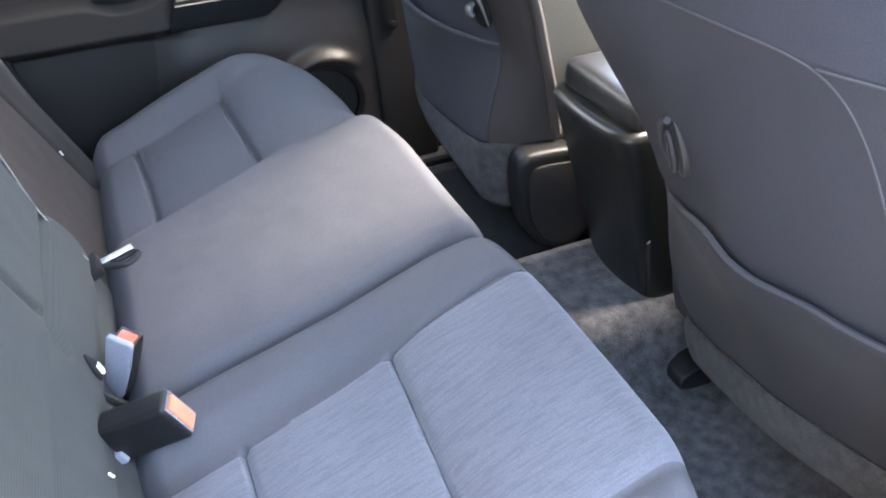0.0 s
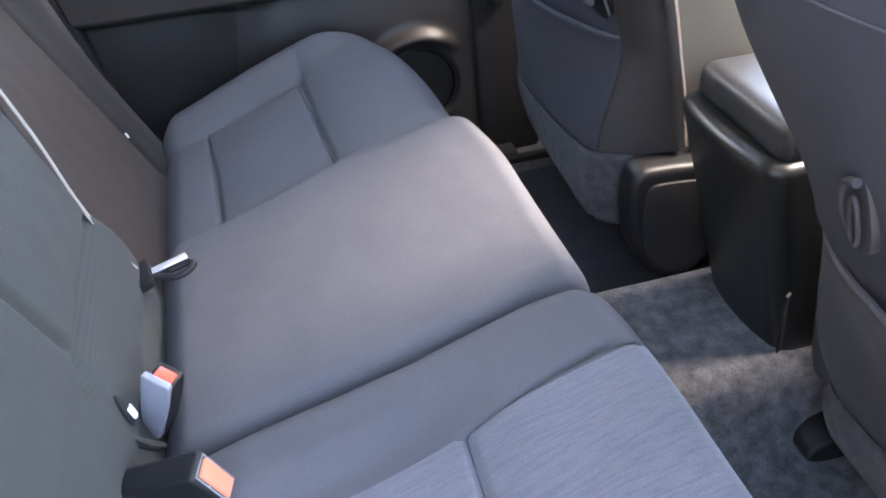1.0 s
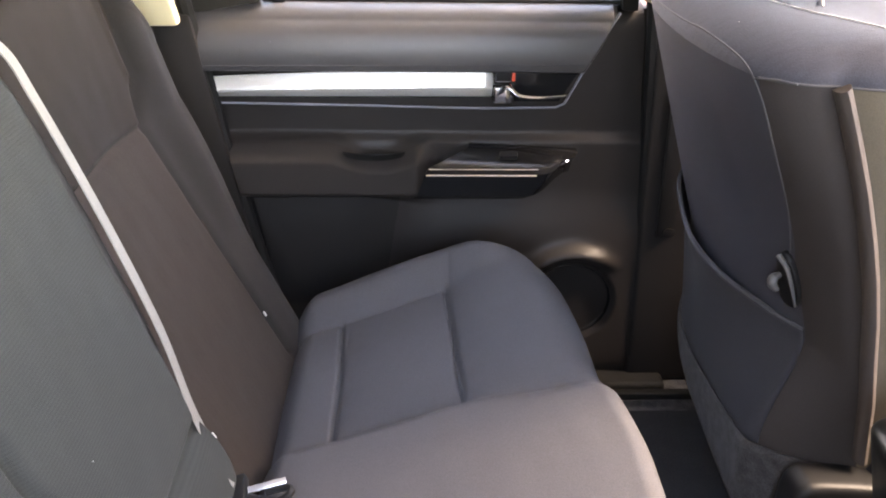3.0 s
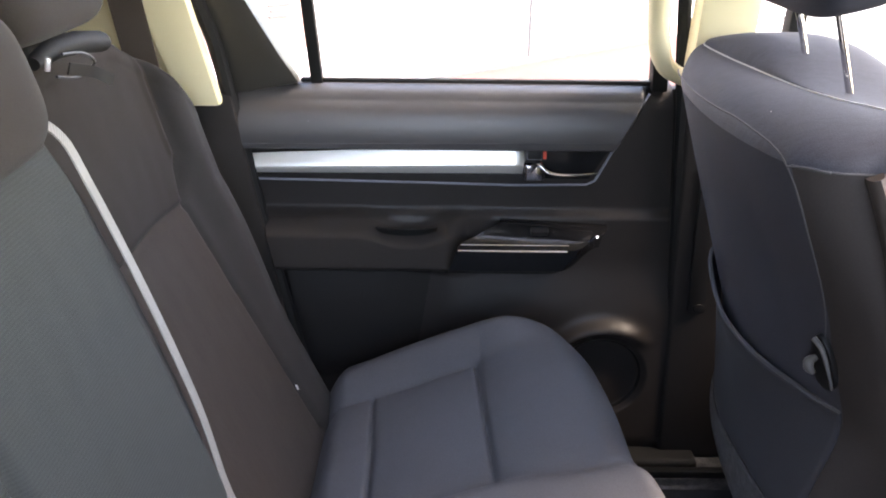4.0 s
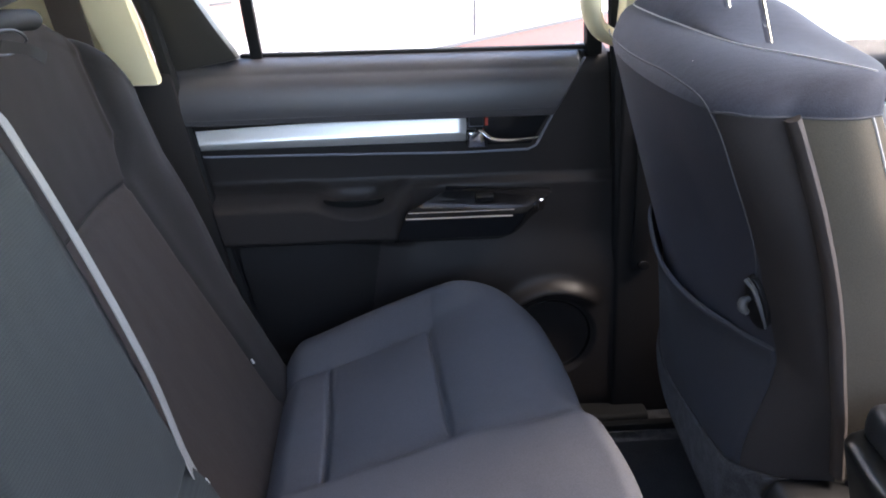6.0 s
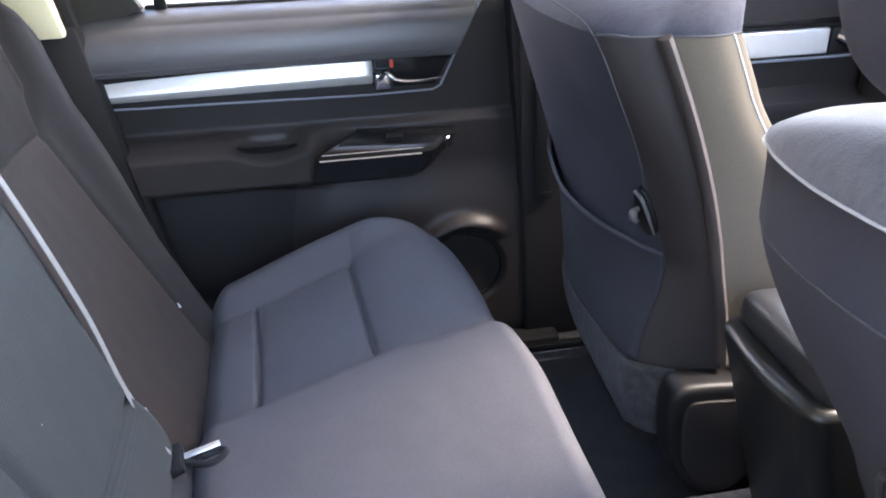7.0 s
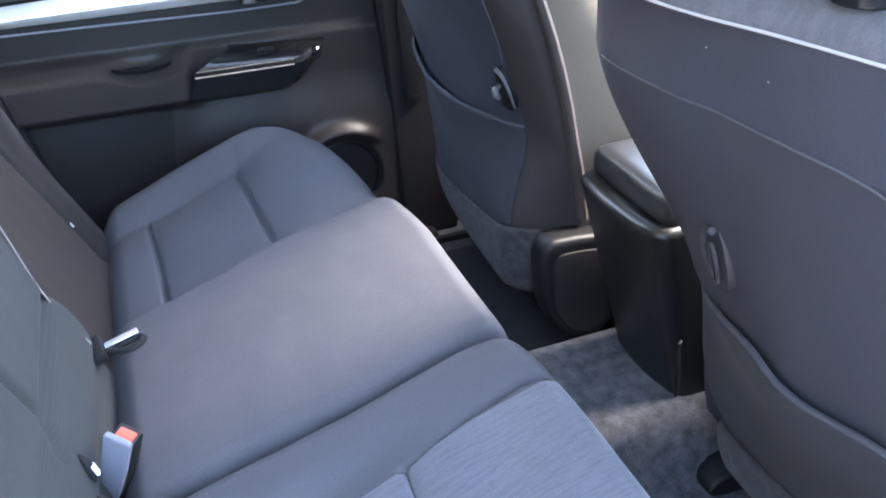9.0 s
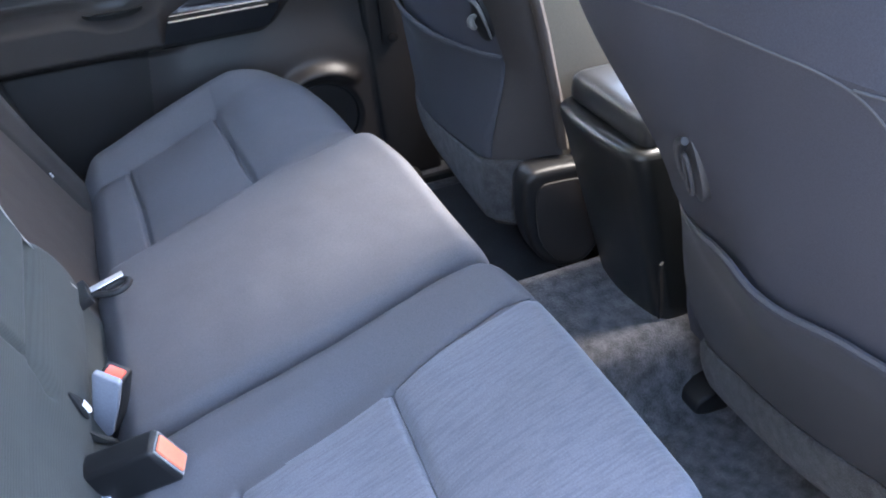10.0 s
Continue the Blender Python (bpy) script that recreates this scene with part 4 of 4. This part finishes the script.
def seat_sheet(inner, runs, v0, v1, nv):
    counts = (N_REAR, N_BOL, N_SIDE, N_FRONT)
    keys = [(r, k) for r in runs for k in range(counts[r])]
    keys = [q for n, q in enumerate(keys) if n == 0 or q[1] != 0]
    return grid(len(keys), nv, lambda u, v: seat_point(inner, *keys[int(round(u * (len(keys) - 1)))], v0 + (v1 - v0) * v))


def on_back(y, z, inner, off=0.0):
    """A point on the rear face, carried on round the bolster."""
    rear, bol = seat_section(round(z, 5), inner)[:2]
    line = rear + bol[1:]
    x = float(np.interp(y * inner, [q[0] for q in line], [q[1] for q in line]))
    return Vector((x - off, y, z))


def front_seat(inner, at, label):
    """inner: +1 where the car's middle lies towards +y of the seat, -1 where towards -y."""
    th = thing("front_seat", label, "car seat", "front seats")
    part("backrest", seat_sheet(inner, (0,) if inner < 0 else (0, 1), 0, 1, 70), BACK_CLOTH, th, angle=70)
    if inner < 0:
        part("bolster_panel", seat_sheet(inner, (1,), 0, 1, 70), BOLSTER, th, "dark cloth bolster along the seat's edge, tinted for warm light", angle=70)
        part("edge_welt", tube([seat_point(inner, 1, N_BOL - 1, 0.24 + 0.76 * k / 40) + Vector((0.001, -0.002, 0)) for k in range(41)], 0.0135, 10, 0.6), EDGE, th, "raised welt along the seat's edge, tinted for warm light")
        part("band_seam", tube([seat_point(inner, r, k, 1.0) + Vector((-0.0003, -0.0003, 0)) for r, n in ((1, N_BOL), (2, N_SIDE)) for k in range(0 if r == 1 else 1, n)], 0.0013, 6), SEAM, th)
    part("side_panel", seat_sheet(inner, (2, 3), 0.10, 1, 60), SIDE_CLOTH, th, "cloth side of the seat back, browned for the warm light on it", angle=70)
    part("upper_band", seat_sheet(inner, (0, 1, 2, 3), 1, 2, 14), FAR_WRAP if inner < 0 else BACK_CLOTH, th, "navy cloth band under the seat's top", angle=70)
    # driver's top is the lighter copy, with daylight on the crown in its colour
    part("top_wrap", seat_sheet(inner, (0, 1, 2, 3), 2, 3, 18), FAR_WRAP if inner < 0 else FRONT_CLOTH, th, "navy cloth over the seat's top" if inner < 0 else "streaked cloth over the seat's top, lightened for sky light", angle=70)

    def pocket_low(yi):
        return 0.27 - 0.10 * sstep(-0.15, 0.26, yi) if inner > 0 else 0.262 + 0.038 * (yi + 0.225) / 0.43

    def pocket(u, v):
        yi = -0.225 + 0.448 * u if inner > 0 else -0.225 + (0.388 + 0.022 * (1 - v)) * u
        wave = -0.016 * math.sin(math.pi * u) + 0.006 * math.sin(5 * u + 1)
        topz = float(np.interp(yi, [-0.24, -0.164, -0.133, -0.078, -0.045, -0.01, 0.03, 0.075, 0.15, 0.222], [0.484, 0.488, 0.492, 0.483, 0.486, 0.498, 0.486, 0.464, 0.432, 0.402])) if inner > 0 else 0.497 - 0.044 * sstep(-0.05, 0.14, yi) + 0.2 * wave + 0.002
        low = pocket_low(yi)
        z = low + (topz - low) * v
        slack = 0.002 + 0.012 * v ** 2 * math.sin(math.pi * u) ** 0.8 + 0.003 * v * math.sin(9 * u + 2)
        return on_back(yi * inner, z, inner, slack)

    pk = part("map_pocket", grid(48, 24, pocket), POCKET, th, "slack cloth map pocket")
    pk.modifiers.new("thick", "SOLIDIFY").thickness = 0.003
    # hem is lighter than the pocket, a highlight put into its colour
    part("pocket_hem", tube([pocket(i / 32, 1.0) for i in range(33)], 0.0034, 6), HEM, pk)
    part("hem_stitch", tube([pocket(i / 32, 0.84) - Vector((0.0012, 0, 0)) for i in range(33)], 0.0014, 6), SEAM, pk)
    def flap_at(u, v):
        yi = -0.245 + 0.470 * u
        if inner > 0:
            top = on_back(yi, pocket_low(yi) + 0.004, inner, 0.005)
            return Vector((top.x + 0.012 * (1 - v) - 0.006 * math.sin(math.pi * v), top.y, top.z - 0.070 * (1 - v)))
        low = seat_foot(inner) + 0.006 + 0.085 * max(0.0, -yi / 0.26 + 0.85) / 1.85
        return on_back(yi * inner, low + (max(low + 0.02, 0.262 + 0.038 * u) - low) * v, inner, 0.007 - 0.004 * v)

    flap = grid(40, 12, flap_at)
    fl = part("lower_flap", flap, FLAP, th, "grey felt lower flap")
    fl.modifiers.new("thick", "SOLIDIFY").thickness = 0.004
    rim = [seat_point(inner, r, k, 2.0) + Vector((-0.0006, 0, 0.0003)) for r, n in ((0, N_REAR), (1, N_BOL), (2, N_SIDE - 5)) for k in range(0 if r == 0 else 1, n)]
    part("piping", tube(rim, 0.0012, 6), PIPING, th, "pale stitched piping")
    yoke = [(0.17, 0.79), (0.08, 0.795), (0.0, 0.796), (-0.075, 0.798), (-0.12, 0.799), (-0.176, 0.79), (-0.198, 0.772), (-0.204, 0.735), (-0.19, 0.668), (-0.167, 0.59), (-0.155, 0.55)]
    if inner > 0:
        yoke = [(0.165, 0.724), (0.10, 0.728), (0.04, 0.729), (-0.02, 0.730), (-0.075, 0.730), (-0.12, 0.728), (-0.15, 0.719), (-0.172, 0.695), (-0.188, 0.65), (-0.20, 0.58), (-0.205, 0.50)]
    part("yoke_seam", tube([on_rear(q.x, q.y, inner, 0.0005) for q in smooth_line([(a, b, 0) for a, b in yoke], 6)], 0.0010, 6), SEAM_PALE, th)
    part("side_seam", tube([on_rear(q.x, q.y, inner, 0.0005) for q in smooth_line([(-0.198, 0.772, 0), (-0.225, 0.779, 0), (-0.243, 0.78, 0)] if inner < 0 else [(-0.145, 0.724, 0), (-0.19, 0.726, 0), (-0.225, 0.724, 0)], 6)], 0.0012, 6), SEAM_PALE, th)
    if inner < 0:
        part("shoulder_stitch", tube([seat_point(inner, 2, N_SIDE - 3, 0.45 + 0.55 * i / 30) for i in range(31)], 0.0014, 6), PIPING, th, "pale stitching on the inner side")
    hk = on_rear(-0.152, 0.520, inner, 0.001) if inner < 0 else on_rear(0.036, 0.572, inner, 0.001)
    hm = Matrix.Translation(hk) @ pose(0, 0, 0, 0, -17, 24 if inner < 0 else -14) @ pose(0, 0, 0, -6 if inner < 0 else 10, 0, 0)
    oval = [(0.0165 * math.copysign(abs(math.cos(q)) ** 0.8, math.cos(q)) * (1 - 0.22 * math.sin(q)), 0.039 * math.sin(q)) for q in [2 * math.pi * n / 24 for n in range(24)]]
    plate_bm = prism(oval, -0.006, 0.004, 0.003, 2, axis="x")
    plate_bm.transform(hm)
    hook = part("bag_hook", plate_bm, BLACK if inner < 0 else HOOK, th, "dark moulded bag hook")
    side_ = -1 if inner < 0 else 1
    loop = [(-0.009, side_ * 0.014, -0.030), (-0.012, side_ * 0.0165, -0.012), (-0.013, side_ * 0.0155, 0.010), (-0.012, side_ * 0.010, 0.028), (-0.010, side_ * -0.002, 0.037)]
    part("hook_rim", tube([hm @ q for q in smooth_line(loop, 6)], 0.0032, 8, 1.0, lambda q: 0.5 + 0.7 * q), HOOK_BRIGHT if inner < 0 else HOOK, hook)
    peg = [(-0.006, side_ * -0.007, 0.006), (-0.015, side_ * -0.009, 0.004), (-0.018, side_ * -0.008, -0.003), (-0.015, side_ * -0.005, -0.011)]
    if inner < 0:
        # pale tip holds the hook's white glint in its colour
        part("hook_loop", tube([hm @ q for q in smooth_line(peg, 6)], 0.0058, 10, 1.0, lambda q: 0.6 + 0.5 * math.sin(math.pi * q)), HOOK_GLINT, hook, "hook tip, made pale for the glint on it")
    else:
        part("hook_rim", tube([hm @ Vector((-0.011, 0.45 * q[0], 0.62 * q[1] - 0.004)) for q in oval + oval[:1]], 0.0022, 8), HOOK, hook)
    if inner < 0:
        ring = [(q.x, q.y) for q in smooth_line([(0.523, 0.230, 0), (0.521, 0.270, 0), (0.523, 0.300, 0), (0.534, 0.317, 0), (0.552, 0.321, 0), (0.61, 0.317, 0), (0.66, 0.305, 0), (0.69, 0.26, 0), (0.685, 0.17, 0), (0.655, 0.115, 0), (0.615, 0.104, 0), (0.578, 0.117, 0), (0.548, 0.150, 0), (0.530, 0.190, 0), (0.523, 0.230, 0)], 3)][:-1]
        ring = [(0.612 + (p - 0.606) * 0.93, 0.205 + (q - 0.213) * 0.93) for p, q in ring]
        rec = part("recliner_cover", prism(ring, -0.272, -0.222, 0.014, 5), BLACK, th, "black plastic recliner cover")
        small = [(0.608 + (p - 0.606) * 0.77, 0.208 + (q - 0.213) * 0.80) for p, q in ring]
        part("cover_face", prism(small, -0.2765, -0.268, 0.003, 2), TRIM, rec)
    else:
        part("pull_strap", strap(smooth_line([(0.600, 0.246, 0.285), (0.606, 0.254, 0.262), (0.615, 0.262, 0.235), (0.621, 0.266, 0.205), (0.620, 0.262, 0.175)], 6), 0.010, 0.003, side=(0.8, 0.5, 0)), BLACK, th, "hanging black strap")
    part("seat_cushion", box((0.54, 0.52, 0.20), (0.90, 0, 0.27), 0.06, 4, (0, -8, 0)), BACK_CLOTH, th)
    for sy in (0.19, -0.19) if inner < 0 else (0.225, -0.19):
        rail = part("seat_rail", box((0.42, 0.045, 0.07), (0.915, sy, 0.125), 0.008), BLACK, th)
        lip = [(0.0, 0.0), (-0.040, 0.003), (-0.060, 0.010), (-0.068, 0.021), (-0.062, 0.034), (-0.040, 0.044), (0.0, 0.050)]
        part("rail_end", prism([(0.715 + a, 0.012 + b) for a, b in lip], sy - 0.030, sy + 0.030, 0.008, 3), BLACK, rail, "black rail end cap")
    if inner < 0:
        headrest(th, (0.475, -0.010, 0.988), (0.30, 0.11, 0.17), -14, drop_to=0.098, apart=0.058, cloth=BACK_CLOTH)
    else:
        headrest(th, (0.425, -0.0225, 0.942), (0.305, 0.115, 0.17), -12, apart=0.0625, guides=False, cloth=BACK_CLOTH)
        for gy in (0.040, -0.085):
            cup = [(0.424 + 0.018 * math.cos(a), gy + 0.020 * math.sin(a)) for a in [2 * math.pi * k / 28 for k in range(28)]]
            gd = part("post_guide", prism(cup, 0.826, 0.8425, 0.003, 3, axis="z"), GLOSS, th, "glossy post guide set in the seat's top")
            part("guide_rim", tube([(0.424 + 0.0165 * math.cos(a), gy + 0.0185 * math.sin(a), 0.8425) for a in [2 * math.pi * k / 28 for k in range(29)]], 0.0014, 6), BUCKLE_GREY, gd)
    th.location = at
    return th


front_seat(-1, (0, SEAT_Y, 0), "dark grey front passenger seat with map pocket")
front_seat(1, (0, -SEAT_Y, 0), "dark grey driver's seat with map pocket")

# ---- centre console ----
con = thing("centre_console", "black plastic centre console with padded lid", "console")
def console_outline(k):
    """Plan of the console at its top edge: bowed rear, rounded corners, straight sides; k runs from 0 to 1 round it."""
    y_l, y_r, r = 0.096, -0.112, 0.030
    rear = lambda y: 0.559 + 1.3 * (y + 0.005) ** 2
    pts = [(1.25, y_l)]
    for q in range(9):
        a = q / 8 * math.pi / 2
        pts.append((rear(y_l - r) + r * (1 - math.sin(a)), y_l - r * (1 - math.cos(a))))
    for q in range(1, 12):
        y = y_l - r + (y_r - y_l + 2 * r) * q / 12
        pts.append((rear(y), y))
    for q in range(9):
        a = q / 8 * math.pi / 2
        pts.append((rear(y_r + r) + r * (1 - math.cos(a)), y_r + r * (1 - math.sin(a))))
    pts.append((1.25, y_r))
    return pts


CON = console_outline(0)


def console_shell(u, v):
    """Walls that lean forward and in towards the foot, a rounded rim, and a shallow top."""
    x, y = CON[int(round(u * (len(CON) - 1)))]
    rim = 0.013
    if v < 0.6:
        z, inset = 0.09 + (0.425 - 0.09) * v / 0.6, 0.0
    elif v < 0.85:
        a = (v - 0.6) / 0.25 * math.pi / 2
        z, inset = 0.425 + rim * math.sin(a), rim * (1 - math.cos(a))
    else:
        z, inset = 0.438 - 0.004 * sstep(0.85, 0.90, v), rim + 0.075 * (v - 0.85) / 0.15
    foot = max(0.0, 0.425 - z)
    y *= 1 - 0.55 * foot
    if x < 1.2:
        x += 0.27 * foot + inset
    y -= math.copysign(min(abs(y) * 0.9, inset), y)
    return (x, y, z)


part("console_body", grid(len(CON), 41, console_shell), CONSOLE, con, angle=60)
lid_bm = box((0.40, 0.196, 0.050), (0.787, -0.006, 0.451), 0.024, 6)
for vert in lid_bm.verts:
    vert.co.z += 0.006 * (1 - ((vert.co.y + 0.006) / 0.1) ** 2) * (1 if vert.co.z > 0.46 else 0)
part("console_lid", lid_bm, LID, con, "padded vinyl armrest lid")

# ---- belts ----
def buckle(at, rot, shell, button, label):
    th = thing("belt_buckle", label, "belt buckle", "rear belt buckles")
    if shell is not BLACK:
        wedge = [(-0.0115, 0.004), (-0.008, -0.001), (0.008, -0.001), (0.0115, 0.004), (0.0155, 0.055), (0.0165, 0.094), (0.0145, 0.098), (-0.0145, 0.098), (-0.0165, 0.094), (-0.0155, 0.055)]
        part("shell", prism([(0.002 + 0.9 * a, 0.95 * b) for a, b in wedge], 0.003, 0.024, 0.004, 3), BLACK, th)
        # grey plate carries the sky's reflection on a black buckle
        part("face_plate", prism(wedge, -0.004, 0.004, 0.003, 3), shell, th, "front plate, greyed for the sky reflected in it")
        part("button", box((0.020, 0.013, 0.006), (0.003, 0.011, 0.093), 0.002, 2), button, th, "red release button")
        part("stalk", box((0.020, 0.008, 0.07), (0.002, 0.010, -0.028), 0.003, 2), BLACK, th)
    else:
        part("shell", box((0.056, 0.032, 0.088), (0, 0, 0.034), 0.006, 3), BLACK, th)
        part("button", box((0.042, 0.019, 0.007), (0.001, 0.001, 0.0775), 0.002, 2), button, th, "orange release button")
        part("button_frame", tube([(0.023, -0.011, 0.0785), (0.023, 0.012, 0.0785), (-0.023, 0.012, 0.0785), (-0.023, -0.011, 0.0785), (0.023, -0.011, 0.0785)], 0.0012, 6), TONGUE, th, "pale edge round the button")
        part("stalk", box((0.034, 0.008, 0.07), (0, 0, -0.028), 0.003, 2), BLACK, th)
        part("stalk_clip", box((0.016, 0.012, 0.022), (0.016, -0.016, -0.012), 0.003, 2), BUCKLE_GREY, th, "grey clip")
    th.matrix_world = pose(*at, *rot)
    return th


buckle((-0.117, -0.090, 0.252), (0, 20, -36), BUCKLE_GREY, RED, "belt buckle with red button between cushion and back, face greyed for sky reflection")
buckle((-0.112, -0.201, 0.289), (20, 66, 0), BLACK, ORANGE, "black belt buckle with orange button lying on the cushion")

belt = thing("seat_belt", "dark grey lap and shoulder belt lying against the seat back", "seat belt")
line = [(-0.350, 0.186, 0.825), (-0.293, 0.176, 0.805), (-0.266, 0.172, 0.75), (-0.225, 0.172, 0.625), (-0.188, 0.171, 0.493), (-0.160, 0.155, 0.385), (-0.122, 0.135, 0.310)]
part("webbing", strap(smooth_line(line, 6), 0.040, side=((-0.30, 0.94, -0.10), (-0.18, 0.90, -0.38))), WEBBING, belt, "grey woven webbing")
# dark copy of the strap, laid alongside as the webbing's shaded side
under = [Vector(q) + Vector((-0.004, -0.034 + 0.003 * k, -0.004)) for k, q in enumerate(line[1:])]
part("webbing_shade", strap(smooth_line(under, 6), 0.030, side=(-0.10, 0.98, -0.05)), WEBBING_SHADE, belt, "dark band beside the webbing, standing for its shaded side")
tongue = part("tongue", box((0.046, 0.008, 0.004), (-0.083, 0.129, 0.309), 0.0015, 2, (38, -12, 8)), TONGUE, belt, "bright steel tongue")
part("tongue_loop", tube(smooth_line([(-0.105, 0.120, 0.300), (-0.075, 0.112, 0.300), (-0.056, 0.118, 0.306), (-0.060, 0.128, 0.306), (-0.085, 0.128, 0.300)], 5), 0.0045, 8), BLACK, tongue)
part("tongue_grip", box((0.020, 0.048, 0.014), (-0.116, 0.126, 0.300), 0.004, 2, (0, -20, 8)), BLACK, tongue)

for ty, tz in ((0.505, 0.300), (0.165, 0.352), (-0.272, 0.305)):
    tag = tagged(part("anchor_tag", box((0.003, 0.003, 0.011), (sb_front(ty, tz) + 0.004, ty, tz), 0.001, 1, (12, -18, 10)), WHITE_TAG), "small white cloth tag at the seat back's foot", "tag", "anchor tags")
tag = tagged(part("anchor_tag", box((0.004, 0.010, 0.014), (sb_front(-0.127, 0.326) + 0.007, -0.127, 0.326), 0.002, 2, (-14, -18, 6)), WHITE_TAG), "white cloth tag in a slit of the seat back", "tag", "anchor tags")
slit = part("anchor_slit", tube(smooth_line([(sb_front(-0.121, 0.346) + 0.001, -0.121, 0.346), (sb_front(-0.126, 0.33) + 0.002, -0.126, 0.330), (sb_front(-0.131, 0.312) + 0.002, -0.131, 0.312)], 6), 0.0055, 8, 1.0, lambda q: 0.25 + 0.75 * math.sin(math.pi * q)), RUBBER, back_rest, "dark slit for the child seat anchor")
for pts in ([(-0.134, -0.140, 0.315), (-0.122, -0.122, 0.275), (-0.108, -0.104, 0.245)], [(-0.134, -0.165, 0.300), (-0.122, -0.150, 0.266), (-0.108, -0.134, 0.243)]):
    part("cover_fold", tube(smooth_line(pts, 6), 0.009, 8, 0.5, lambda q: 0.6 + 0.5 * math.sin(math.pi * q)), CENTRE_CLOTH, back_rest, "fold of loose cover cloth")

# ---- lint on the cloth ----
specks = [on_rear(0.002, 0.78, 1, 0.001) + Vector((0, -SEAT_Y, 0)), on_rear(-0.058, 0.7735, 1, 0.001) + Vector((0, -SEAT_Y, 0)), on_rear(-0.187, 0.824, -1, 0.001) + Vector((0, SEAT_Y, 0)), Vector((-0.138, 0.708, 0.67)), Vector((sb_front(-0.045, 0.507) + 0.004, -0.045, 0.507))]
fluff = bmesh.new()
for q in specks:
    r = 0.0005
    bmesh.ops.create_icosphere(fluff, subdivisions=1, radius=r, matrix=Matrix.Translation(q) @ Matrix.Diagonal((1, 1.6, 1.2, 1)))
tagged(part("lint", fluff, PIPING), "tiny white lint specks on the seat cloth and door", "lint", kind="stuff")

# ---- floor mat ----
mat = part("floor_mat", prism([(0.36, 0.145), (0.64, 0.135), (0.70, 0.20), (0.70, 0.62), (0.36, 0.62)], 0.002, 0.010, 0.003, axis="z"), MAT)
tagged(mat, "dark carpet floor mat in the footwell", "floor mat")
